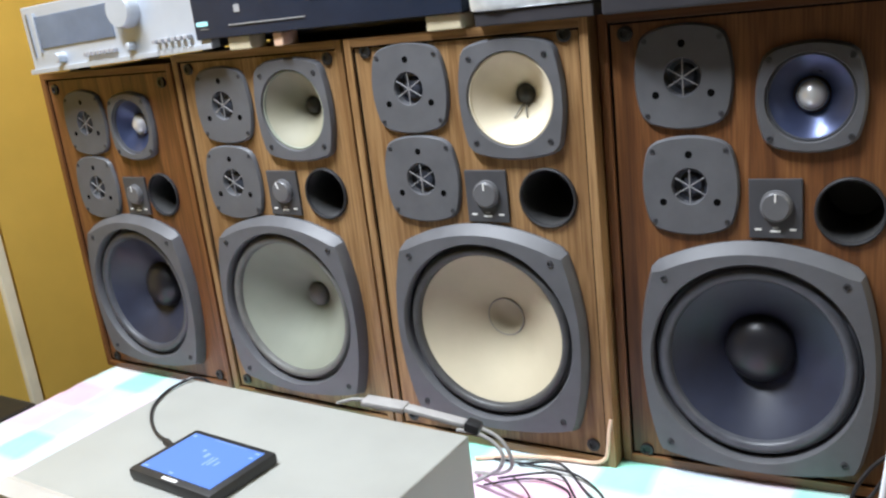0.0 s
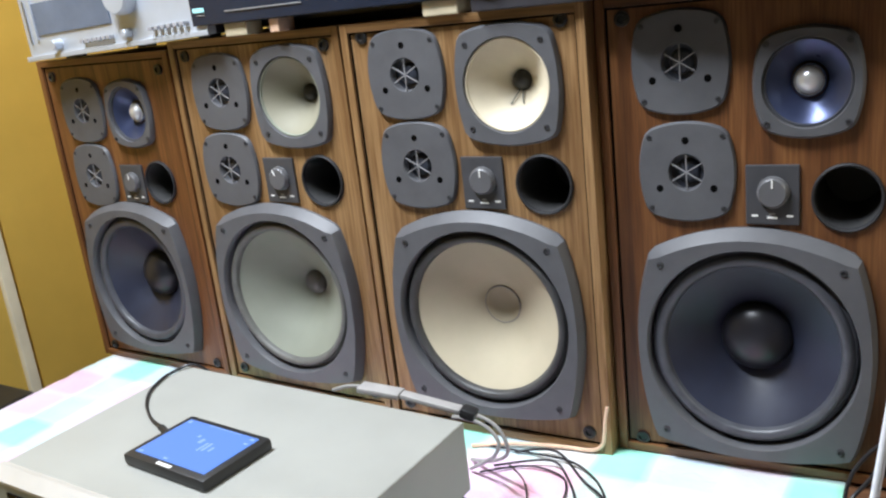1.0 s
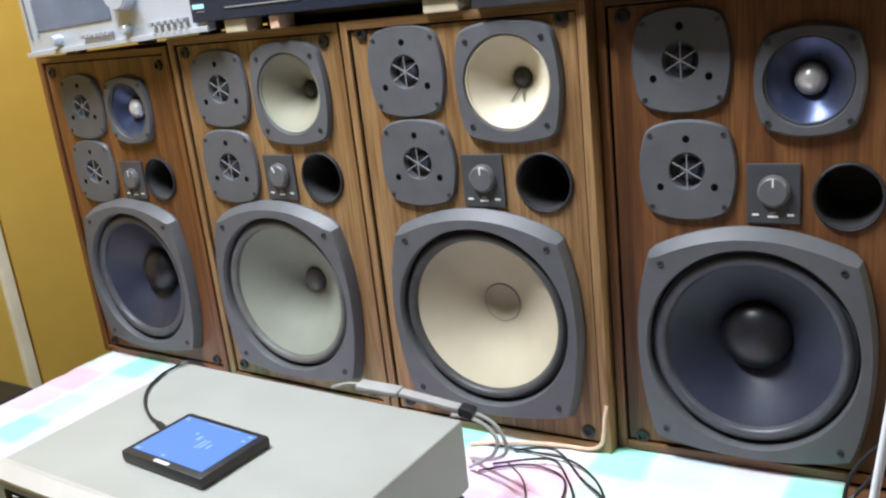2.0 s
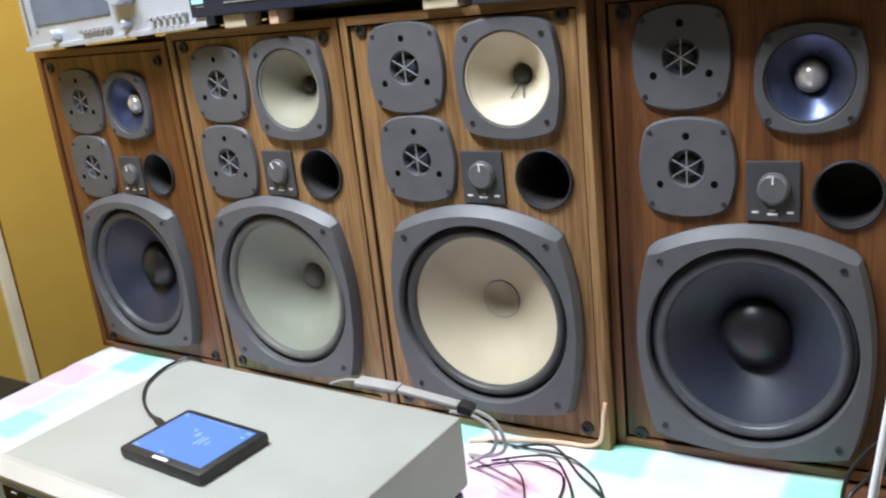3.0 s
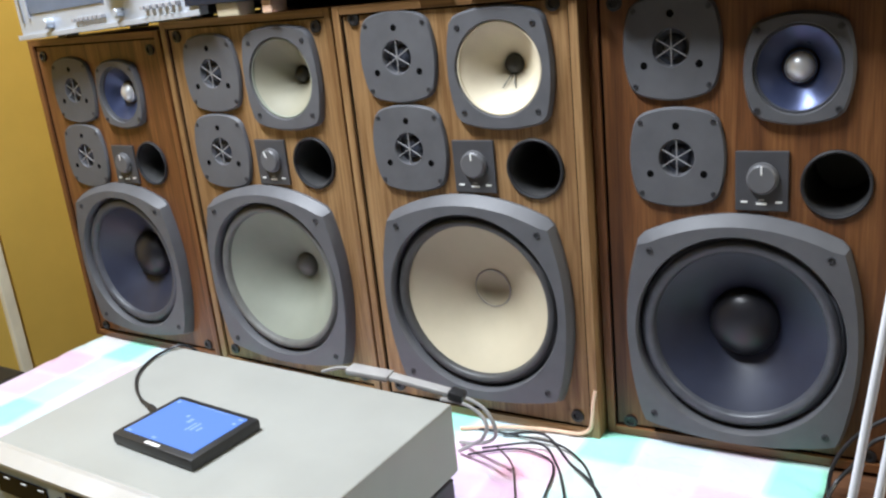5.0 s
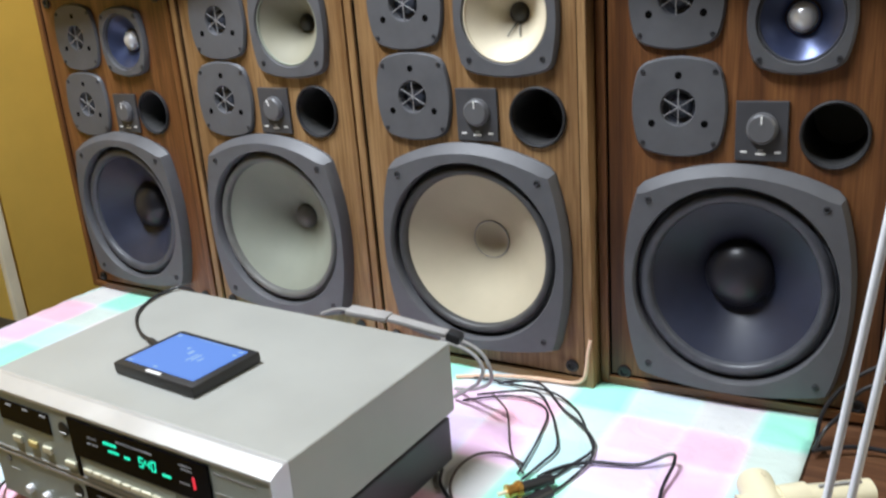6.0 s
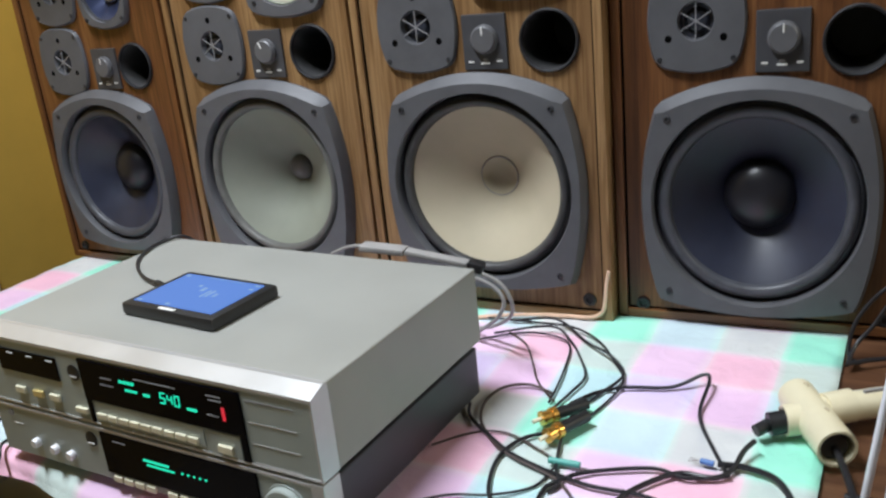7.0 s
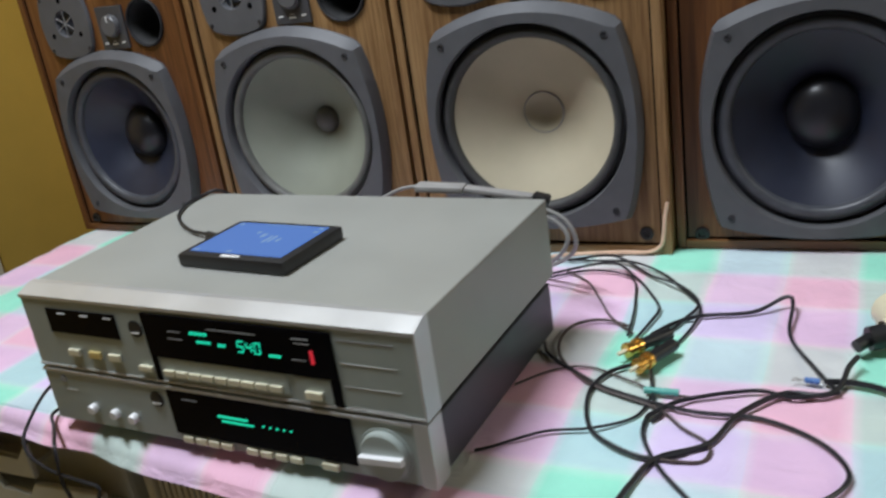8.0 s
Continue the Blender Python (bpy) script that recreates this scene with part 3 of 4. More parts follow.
part("lit_bars", box(0.222, 0.256, -0.003, -0.0022, 0.0435, 0.0455), "vfd", win, "green lit meter bars")
part("lit_bars", box(0.226, 0.262, -0.003, -0.0022, 0.0392, 0.0408), "vfd", win, "green lit meter bars")
for k in range(5):
    part("lit_dot", box(0.272 + 0.0075 * k, 0.274 + 0.0075 * k, -0.003, -0.0022, 0.0405, 0.0422), "vfd", win)
part("print_line", box(0.182, 0.2, -0.0026, -0.0021, 0.055, 0.056), "grey_print", win)
for k in range(4):
    face_box("push_button", 0.171 + 0.0155 * k, 0.1835 + 0.0155 * k, 0.0095, 0.0158, -0.0036, 0.0, "brass_button", amp, "pale brass button", 0.0008)
    face_box("push_button", 0.2465 + 0.0162 * k, 0.2595 + 0.0162 * k, 0.0094, 0.0155, -0.0036, 0.0, "brass_button", amp, "pale brass button", 0.0008)
face_box("push_button", 0.329, 0.346, 0.0092, 0.0155, -0.0036, 0.0, "brass_button", amp, "pale brass button", 0.0008)
for kx, kz in ((0.056, 0.028), (0.086, 0.0265), (0.1105, 0.025)):
    part("small_knob", turned([(0.005, 0.0), (0.005, -0.005), (0.0042, -0.0065)], kx, kz, 24, cap1=True), "grip", amp, "small chrome knob", True)
part("badge", turned([(0.008, 0.0), (0.008, -0.001), (0.0072, -0.0012)], 0.1475, 0.05, 28, cap1=True), "black", amp, "round dark badge", True)
part("badge_arc", box(0.142, 0.152, -0.0018, -0.001, 0.0445, 0.0465, 0.0004), "white_print", amp)
part("jack", turned([(0.004, 0.0), (0.004, -0.0012), (0.002, -0.0012)], 0.022, 0.056, 16, cap1=True), "grey_print", amp, "", True)
part("print_line", box(0.022, 0.038, -0.0005, 0.0003, 0.044, 0.045), "white_print", amp)
vol = part("volume_knob", turned([(0.0245, 0.0), (0.024, -0.0015), (0.0222, -0.0015), (0.0218, -0.006), (0.0205, -0.0072)], 0.396, 0.034, 40, cap1=True), "front", amp, "large round volume knob", True)
gb = box(-0.0208, 0.0208, -0.0125, -0.0068, -0.0032, 0.0032, 0.0008)
gb.transform(Matrix.Translation((0.396, 0, 0.034)) @ Matrix.Rotation(radians(-4), 4, "Y"))
part("grip", gb, "grip", vol, "bright grip bar")

tuner = thing("radio_tuner", AMP @ pose(0, 0, 0.0688), "champagne grey radio tuner with lit green display", "tuner")
part("front_panel", front_plate(0.001, 0.0752, 0.0055), "front", tuner)
part("upper_edge", loft([[(x, y, z) for y, z in ((-0.0012, 0.0726), (-0.0012, 0.0759), (0.0158, 0.0819), (0.0215, 0.0819), (0.0215, 0.0809), (0.0156, 0.0809))] for x in (-0.0004, W)], False, True, True), "front_edge", tuner, "pale sloping upper edge")
part("side_cap", loft([[(x, y, z) for y, z in ((-0.0013, 0.001), (-0.0013, 0.076), (0.0158, 0.082), (0.0216, 0.082), (0.0216, 0.001))] for x in (W + 0.0002, W + 0.0024)], False, True, True), "front_edge", tuner, "pale metal end strip")
part("cover", box(0.001, W + 0.0014, 0.0217, D, 0.0, 0.0809, 0.0022), "champagne", tuner, "champagne painted steel cover")
part("edge_strip", box(0.0, W, -0.0014, 0.0, 0.0012, 0.0032, 0.0003), "front_edge", tuner)
sw = face_box("switch_window", 0.03, 0.123, 0.0395, 0.064, -0.0016, 0.0, "window", tuner, "small black window")
for k in range(3):
    part("print_mark", box(0.047 + 0.031 * k, 0.057 + 0.031 * k, -0.0022, -0.0015, 0.0595, 0.0608), "white_print", sw)
dw = face_box("display_window", 0.158, 0.3635, 0.028, 0.0695, -0.0022, 0.0, "window", tuner, "smoked black display window")
face_box("dark_bar", 0.356, 0.3635, 0.0035, 0.0275, -0.002, 0.0, "window", tuner)
face_box("dark_bar", 0.1585, 0.164, 0.0035, 0.0275, -0.002, 0.0, "window", tuner)
SEG = {"5": "afgcd", "4": "fgbc", "0": "abcdef"}


def seven(ch, x, z, w, h, parent):
    """One digit of lit bars, leaning a little."""
    t, y0, y1, m = 0.00095, -0.003, -0.0022, 0.0005
    ext = {"a": (0, w, h - t, h), "g": (0, w, h / 2 - t / 2, h / 2 + t / 2), "d": (0, w, 0, t),
           "f": (0, t, h / 2 + m, h - t - m), "b": (w - t, w, h / 2 + m, h - t - m), "e": (0, t, t + m, h / 2 - m), "c": (w - t, w, t + m, h / 2 - m)}
    bm = bmesh.new()
    for s in SEG[ch]:
        x0, x1, z0, z1 = ext[s]
        box(x0, x1, y0, y1, z0, z1, 0, bm)
    bm.transform(Matrix.Translation((x, 0, z)) @ Matrix(((1, 0, 0.12, 0), (0, 1, 0, 0), (0, 0, 1, 0), (0, 0, 0, 1))))
    return part("lit_digit", bm, "vfd", parent, "green lit digit")


for k, ch in enumerate("540"):
    seven(ch, 0.2655 + 0.009 * k, 0.0432, 0.0064, 0.0108, dw)
for k in range(4):
    part("lit_mark", box(0.2145 + 0.0052 * k, 0.2182 + 0.0052 * k, -0.003, -0.0022, 0.0545, 0.0572), "vfd", dw)
part("lit_mark", box(0.2205, 0.236, -0.003, -0.0022, 0.0472, 0.0492), "vfd", dw)
part("lit_mark", box(0.2445, 0.2525, -0.003, -0.0022, 0.0462, 0.0486), "vfd", dw)
part("lit_mark", box(0.299, 0.3105, -0.003, -0.0022, 0.0425, 0.0448), "vfd", dw)
part("red_mark", box(0.3412, 0.3442, -0.003, -0.0022, 0.0405, 0.0525), "red_led", dw, "red lit mark")
for x0, x1, z in ((0.188, 0.203, 0.0545), (0.186, 0.204, 0.0475), (0.235, 0.288, 0.0605), (0.322, 0.336, 0.042), (0.325, 0.342, 0.061), (0.327, 0.342, 0.057)):
    part("print_line", box(x0, x1, -0.0026, -0.0021, z, z + 0.0011), "grey_print", dw)
rowp = face_box("button_panel", 0.1665, 0.311, 0.0075, 0.0268, -0.001, 0.0, "front", tuner)
for k in range(9):
    face_box("preset_button", 0.1705 + 0.0151 * k, 0.1838 + 0.0151 * k, 0.0098, 0.0158, -0.004, -0.001, "brass_button", rowp, "pale brass button", 0.0009)
mp = face_box("button_panel", 0.3175, 0.3545, 0.0035, 0.0262, -0.001, 0.0, "front", tuner)
face_box("push_button", 0.3285, 0.346, 0.008, 0.0152, -0.0045, -0.001, "brass_button", mp, "pale brass button", 0.0009)
for k, c in enumerate((0.0547, 0.083, 0.109)):
    face_box("push_button", c - 0.0075, c + 0.0075, 0.0165, 0.0235, -0.0036, 0.0, "brass_yellow" if k == 1 else "brass_button", tuner, "pale brass button", 0.001)
face_box("push_button", 0.139, 0.156, 0.011, 0.0165, -0.0036, 0.0, "brass_button", tuner, "pale brass button", 0.0008)
part("badge", turned([(0.0082, 0.0), (0.0082, -0.001), (0.0072, -0.0012)], 0.1462, 0.0525, 28, cap1=True), "black", tuner, "round dark badge", True)
part("badge_arc", box(0.1405, 0.1505, -0.0018, -0.001, 0.0475, 0.0492, 0.0004), "white_print", tuner)
for z in (0.0625, 0.0425, 0.0222, 0.0035):
    part("ridge", box(0.368, 0.42, -0.0005, 0.0, z, z + 0.0011), "front_edge" if z < 0.06 else "grey_print", tuner, "thin bright line")

TOPZ = TAB + 0.0025 + 0.0688 + 0.0809

# the fronts' fittings, drawn together to the cabinets' width
for unit in (amp, tuner):
    for ob in unit.children_recursive:
        if not ob.name.startswith(("front_panel", "side_cap", "cover", "edge_strip", "upper_edge", "foot")):
            ob.data.transform(Matrix.Translation((0.0035, 0, 0)) @ Matrix.Diagonal((0.968, 1, 1, 1)))

# ---- media player on the tuner ----
pl = thing("media_player", pose(-0.1230, -0.4230, TOPZ + 0.0002, 0, 0, -4.2), "black handheld media player with lit blue screen", "media player")
part("case", box(-0.0638, 0.0638, -0.0455, 0.0455, 0, 0.0135, 0.004), "black", pl, "", True)
sc = part("screen", box(-0.0545, 0.0545, -0.036, 0.037, 0.0134, 0.0141), "screen", pl, "lit blue screen")
part("name_badge", box(-0.011, 0.011, -0.0435, -0.0395, 0.0134, 0.0139), "white_print", pl)
for x0, x1, y0, y1 in ((-0.052, -0.045, -0.035, -0.032), (0.046, 0.052, 0.031, 0.034), (0.046, 0.051, 0.022, 0.025), (-0.052, -0.047, 0.03, 0.034), (-0.004, 0.001, 0.004, 0.012), (0.008, 0.0105, -0.008, 0.008), (0.013, 0.016, -0.006, 0.009), (0.021, 0.024, -0.004, 0.004), (-0.014, -0.01, 0.012, 0.016), (-0.02, 0.03, 0.0345, 0.0352), (-0.012, -0.006, -0.034, -0.031)):
    part("screen_mark", box(x0, x1, y0, y1, 0.0141, 0.0144), "screen_white", sc)
cord = thing("audio_cord", pose(0, 0, 0), "thin black cord from the media player", "cable")
part("plug", rod((-0.207, -0.398, TOPZ + 0.006), (-0.189, -0.405, TOPZ + 0.006), 0.0042), "black", cord, "", True)
part("cord", tube([(-0.205, -0.397, TOPZ + 0.006), (-0.238, -0.385, TOPZ + 0.004), (-0.274, -0.362, TOPZ + 0.003), (-0.303, -0.333, TOPZ + 0.003), (-0.320, -0.298, TOPZ + 0.003), (-0.322, -0.270, TOPZ + 0.003), (-0.313, -0.254, TOPZ + 0.004), (-0.302, -0.243, TOPZ - 0.006), (-0.296, -0.236, TOPZ - 0.03), (-0.292, -0.23, TAB + 0.008)], 0.0019), "cable", cord, "", True)

# ---- loose cables on the cloth ----
Z = TAB + 0.0036


def cable(name, pts, r, mat, label, lift=()):
    """A cable lying on the cloth; lift raises some of its points."""
    up = dict(lift)
    ob = part(name, tube([(x, y, Z + r + up.get(i, 0.0)) for i, (x, y) in enumerate(pts)], r), mat, smooth=True)
    return tagged(ob, label, "cable", "cables on the table")


cable("cable", [(0.057, -0.078), (0.110, -0.066), (0.165, -0.111), (0.204, -0.146), (0.230, -0.177), (0.219, -0.226), (0.206, -0.288), (0.222, -0.364), (0.235, -0.392), (0.230, -0.407)], 0.0017, "cable", "thin black cable curling over the cloth", ((1, 0.004), (3, 0.006)))
cable("cable", [(0.047, -0.118), (0.113, -0.090), (0.148, -0.116), (0.175, -0.158), (0.192, -0.195), (0.189, -0.231), (0.183, -0.267)], 0.0016, "cable", "thin black cable curling over the cloth", ((1, 0.005),))
cable("cable", [(0.037, -0.138), (0.087, -0.104), (0.133, -0.109), (0.152, -0.132), (0.162, -0.174), (0.169, -0.215), (0.174, -0.258)], 0.0014, "cable", "thin black cable curling over the cloth")
cable("cable", [(0.061, -0.106), (0.097, -0.135), (0.123, -0.178), (0.146, -0.219), (0.178, -0.254)], 0.0012, "cable_brown", "thin brown cable on the cloth")
cable("cable", [(0.017, -0.076), (0.088, -0.074), (0.138, -0.081), (0.178, -0.104), (0.208, -0.145), (0.233, -0.187), (0.233, -0.228), (0.221, -0.279), (0.201, -0.319)], 0.0015, "cable", "thin black cable curling over the cloth", ((2, 0.003),))
cable("power_cable", [(0.197, -0.255), (0.214, -0.226), (0.240, -0.205), (0.286, -0.190), (0.315, -0.172), (0.323, -0.182), (0.325, -0.238), (0.352, -0.299), (0.366, -0.325), (0.365, -0.333)], 0.0020, "cable", "black power cable bent over the cloth", ((4, 0.01), (5, 0.008)))
cable("power_cable", [(0.225, -0.536), (0.234, -0.490), (0.245, -0.458), (0.280, -0.430), (0.296, -0.384), (0.327, -0.344), (0.358, -0.340), (0.371, -0.324), (0.377, -0.299), (0.384, -0.284)], 0.0025, "cable", "thick black power cable running to the plug", ((8, 0.006), (9, 0.009)))
cable("power_cable", [(0.358, -0.318), (0.383, -0.316), (0.409, -0.326), (0.426, -0.358), (0.434, -0.400)], 0.0030, "cable", "thick black power cable on the cloth")
cable("cable", [(0.171, -0.239), (0.141, -0.229), (0.116, -0.242), (0.109, -0.274), (0.119, -0.310), (0.145, -0.342), (0.175, -0.364), (0.230, -0.386), (0.257, -0.412), (0.280, -0.430), (0.278, -0.454), (0.243, -0.458)], 0.0016, "cable_brown", "thin brown cable looping over the cloth")
cable("cable", [(0.095, -0.286), (0.108, -0.311), (0.143, -0.339), (0.185, -0.365), (0.256, -0.385), (0.314, -0.385), (0.359, -0.408), (0.381, -0.443), (0.371, -0.474), (0.342, -0.500), (0.312, -0.519)], 0.0020, "cable", "black cable in a wide loop on the cloth")
cable("cable", [(0.196, -0.314), (0.176, -0.332), (0.167, -0.359), (0.168, -0.385), (0.177, -0.416), (0.189, -0.435), (0.217, -0.453), (0.243, -0.458), (0.265, -0.445)], 0.0020, "cable", "black cable in a loop on the cloth")
cable("cable", [(0.371, -0.332), (0.337, -0.347), (0.305, -0.342), (0.252, -0.367), (0.230, -0.392), (0.225, -0.405), (0.229, -0.433), (0.250, -0.470), (0.282, -0.507), (0.312, -0.540)], 0.0020, "cable", "black cable in a wide loop on the cloth")
cable("cable", [(0.098, -0.479), (0.111, -0.470), (0.146, -0.440), (0.184, -0.426), (0.215, -0.402), (0.222, -0.364)], 0.0013, "cable", "thin black cable on the cloth")
cable("cable", [(0.094, -0.371), (0.123, -0.337), (0.155, -0.327), (0.196, -0.344), (0.226, -0.359), (0.258, -0.362)], 0.0011, "cable_brown", "thin dull cable on the cloth")
cable("speaker_wire", [(-0.003, -0.086), (0.037, -0.067), (0.078, -0.054), (0.118, -0.047), (0.148, -0.044), (0.163, -0.042), (0.167, -0.041), (0.169, -0.040), (0.173, -0.040)], 0.0026, "copper", "tan speaker wire bent up against the speakers", ((5, 0.008), (6, 0.024), (7, 0.044), (8, 0.064)))
tagged(part("cable", tube([(-0.348, -0.471, 0.770), (-0.355, -0.511, 0.785), (-0.336, -0.566, 0.771), (-0.322, -0.583, 0.758), (-0.299, -0.587, 0.747), (-0.277, -0.587, 0.741), (-0.250, -0.587, 0.738), (-0.232, -0.587, 0.734), (-0.239, -0.587, 0.712), (-0.259, -0.581, 0.600)], 0.0018), "cable", smooth=True), "black cable hanging over the table edge", "cable", "cables on the table")
tagged(part("cable", tube([(-0.348, -0.491, 0.757), (-0.355, -0.521, 0.757), (-0.310, -0.556, 0.769), (-0.284, -0.579, 0.769), (-0.277, -0.587, 0.757), (-0.280, -0.587, 0.733), (-0.273, -0.587, 0.704), (-0.263, -0.587, 0.620)], 0.0018), "cable", smooth=True), "black cable hanging over the table edge", "cable", "cables on the table")


def phono_plug(p, q, name="phono_plug"):
    p, q = Vector(p), Vector(q)
    d = (q - p).normalized()
    ob = thing(name, Matrix.Translation(p), "gilt phono plug with black sleeve lying on the cloth", "plug", "phono plugs")
    part("sleeve", rod((0, 0, 0), d * 0.036, 0.006), "black", ob, "", True)
    bm = rod(d * 0.0362, d * 0.042, 0.0082)
    join(bm, rod(d * 0.0421, d * 0.05, 0.0066))
    join(bm, rod(d * 0.0501, d * 0.0535, 0.0076))
    part("shell", bm, "gold", ob, "orange gilt shell", True)
    part("pin", rod(d * 0.0536, d * 0.063, 0.0022), "brass_button", ob, "", True)
    return ob


phono_plug((0.217, -0.262, Z + 0.0092), (0.174, -0.316, Z + 0.0088))
phono_plug((0.225, -0.284, Z + 0.0092), (0.196, -0.341, Z + 0.0088))
tagged(part("cable_sleeve", rod((0.2136, -0.361, Z + 0.0032), (0.2438, -0.360, Z + 0.0032), 0.0032), "teal", smooth=True), "small translucent teal cable sleeve", "cable sleeve")
bt = thing("bare_wire_end", pose(0.343, -0.318, Z), "blue-tipped bare wire end on the cloth", "wire end")
part("blue_sleeve", rod((0, 0, 0.003), (0.012, -0.001, 0.003), 0.0027), "blue", bt, "", True)
part("strand", rod((-0.01, 0.004, 0.002), (0, 0, 0.003), 0.0006, 6), "cable_grey", bt)
part("strand", rod((-0.011, -0.001, 0.002), (0, 0, 0.003), 0.0006, 6), "cable_grey", bt)

# flat aerial lead lying over the back edge of the tuner
ad = thing("aerial_lead", pose(-0.005, -0.018, TOPZ - 0.003), "grey flat aerial lead with moulded plug behind the tuner", "aerial lead")


def bar_between(p, q, w, t, bevel):
    p, q = Vector(p), Vector(q)
    bm = box(0, (q - p).length, -w / 2, w / 2, -t / 2, t / 2, bevel)
    bm.transform(Matrix.Translation(p) @ (q - p).to_track_quat("X", "Z").to_matrix().to_4x4())
    return bm


part("moulding", bar_between((-0.048, -0.216, 0.005), (0.006, -0.21, 0.001), 0.02, 0.007, 0.002), "grey_plastic", ad, "", True)
part("stem", bar_between((0.0062, -0.21, 0.001), (0.078, -0.2, -0.012), 0.014, 0.006, 0.002), "grey_plastic", ad, "", True)
part("tip", bar_between((0.078, -0.2, -0.012), (0.095, -0.197, -0.017), 0.017, 0.011, 0.003), "black", ad, "", True)
part("lead", tube([(-0.046, -0.214, 0.005), (-0.07, -0.212, 0.001), (-0.1, -0.205, -0.012)], 0.002), "cable_grey", ad, "", True)
part("lead", tube([(0.05, -0.178, -0.036), (0.068, -0.165, -0.044), (0.087, -0.16, -0.055), (0.098, -0.16, -0.071), (0.09, -0.158, -0.09), (0.07, -0.14, -0.11), (0.03, -0.12, -0.142)], 0.0024), "cable_grey", ad, "", True)
part("lead", tube([(0.05, -0.172, -0.034), (0.074, -0.16, -0.04), (0.094, -0.154, -0.054), (0.104, -0.152, -0.076), (0.094, -0.14, -0.1), (0.06, -0.12, -0.125), (0.02, -0.1, -0.142)], 0.0024), "cable_grey", ad, "", True)

# ---- cream pipe tee with a plug, at the cloth's edge ----
tee = thing("pipe_tee", pose(0.428, -0.236, Z + 0.0182), "cream plastic pipe tee with a black plug pushed in", "pipe fitting")

def pipe(p, q, r, wall=0.0025, n=32):
    p, q = Vector(p), Vector(q)
    d = (q - p).normalized()
    a = d.orthogonal().normalized()
    b = d.cross(a)
    cyc = [[e + rr * (math.cos(2 * math.pi * j / n) * a + math.sin(2 * math.pi * j / n) * b) for j in range(n)] for e, rr in ((p, r), (q, r), (q, r - wall), (p, r - wall))]
    return loft(cyc, True)


part("barrel", pipe((-0.019, 0.037, 0.0), (0.025, -0.05, 0.0), 0.0178), "cream", tee, "", True)
part("branch", pipe((0.004, 0.012, 0.0), (0.082, 0.07, -0.0025), 0.0138), "cream", tee, "", True)
part("branch_collar", pipe((0.008, 0.015, 0.0), (0.03, 0.032, 0.0), 0.0158), "cream", tee, "", True)
part("side_mouth", pipe((-0.004, -0.002, -0.001), (-0.024, -0.012, -0.002), 0.0148), "cream", tee, "", True)
part("plug", rod((-0.014, -0.008, -0.002), (-0.036, -0.019, -0.004), 0.011), "black", tee, "black rubber plug", True)
part("plug_tail", rod((-0.0355, -0.0188, -0.004), (-0.046, -0.03, -0.007), 0.006), "black", tee, "", True)
part("plug", rod((0.014, -0.028, -0.001), (0.022, -0.044, -0.002), 0.012), "black", tee, "dark plug inside the pipe", True)
part("plug_tail", tube([(0.022, -0.044, -0.003), (0.03, -0.06, -0.008), (0.04, -0.09, -0.0145), (0.05, -0.13, -0.0145)], 0.0032), "cable", tee, "", True)
part("slot", bar_between((0.04, 0.036, 0.0135), (0.074, 0.062, 0.0125), 0.003, 0.003, 0.0), "grey_print", tee)
part("mark", bar_between((-0.012, 0.03, 0.0173), (-0.008, 0.026, 0.0173), 0.002, 0.002, 0.0), "slat", tee)
part("mark", bar_between((0.01, -0.012, 0.0173), (0.014, -0.016, 0.0173), 0.002, 0.002, 0.0), "slat", tee)

# ---- slanting bright tubes at the right end of the table ----
st = thing("tube_stand", pose(0, 0, 0), "two chromed tubes of a slanting stand, coloured white for their shine", "stand")
for x in (0.4765, 0.4938):
    part("tube", rod((x, -0.325, TAB - 0.003), (x + 0.0555, -0.325, TAB + 0.5), 0.0034), "tube_shine", st, "", True)
part("foot_bar", rod((0.462, -0.325, TAB + 0.0005), (0.512, -0.325, TAB + 0.0005), 0.0045), "black", st, "", True)

# ---- things on top of the speakers ----
TOP = TAB + 0.0016 + 0.556
rec = thing("radio_receiver", pose(-0.787, -0.056, TOP - 0.0115, 0, -1.9, 0.5), "silver radio receiver with glowing dial on the speakers", "radio receiver")
part("front_panel", box(0, 0.432, 0, 0.016, 0.004, 0.112, 0.002), "silver", rec)
part("lower_lip", box(-0.004, 0.436, -0.006, 0.0, 0.003, 0.011, 0.001), "silver", rec)
part("case", box(0.004, 0.428, 0.0162, 0.25, 0.004, 0.11, 0.003), "cover_black", rec)
dial = part("dial_window", box(0.035, 0.226, -0.002, 0.0, 0.042, 0.094, 0.001), "dial_glass", rec, "smoked dial window")
part("dial_frame", box(0.031, 0.0345, -0.004, 0.0, 0.036, 0.1, 0.0008), "silver", rec)
part("dial_frame", box(0.012, 0.015, -0.003, 0.0, 0.03, 0.1, 0.0008), "steel", rec)
part("tuning_knob", turned([(0.027, 0.0), (0.027, -0.018), (0.024, -0.022)], 0.268, 0.078, 40, cap1=True), "silver", rec, "large silver tuning knob", True)
part("small_knob", turned([(0.009, 0.0), (0.008, -0.014), (0.007, -0.015)], 0.085, 0.024, 24, cap1=True), "silver", rec, "", True)
part("small_knob", turned([(0.007, 0.0), (0.006, -0.012), (0.005, -0.013)], 0.262, 0.024, 24, cap1=True), "silver", rec, "", True)
for k in range(7):
    part("push_button", box(0.15 + 0.011 * k, 0.158 + 0.011 * k, -0.01, 0, 0.0195, 0.0255, 0.001), "button_grey", rec)
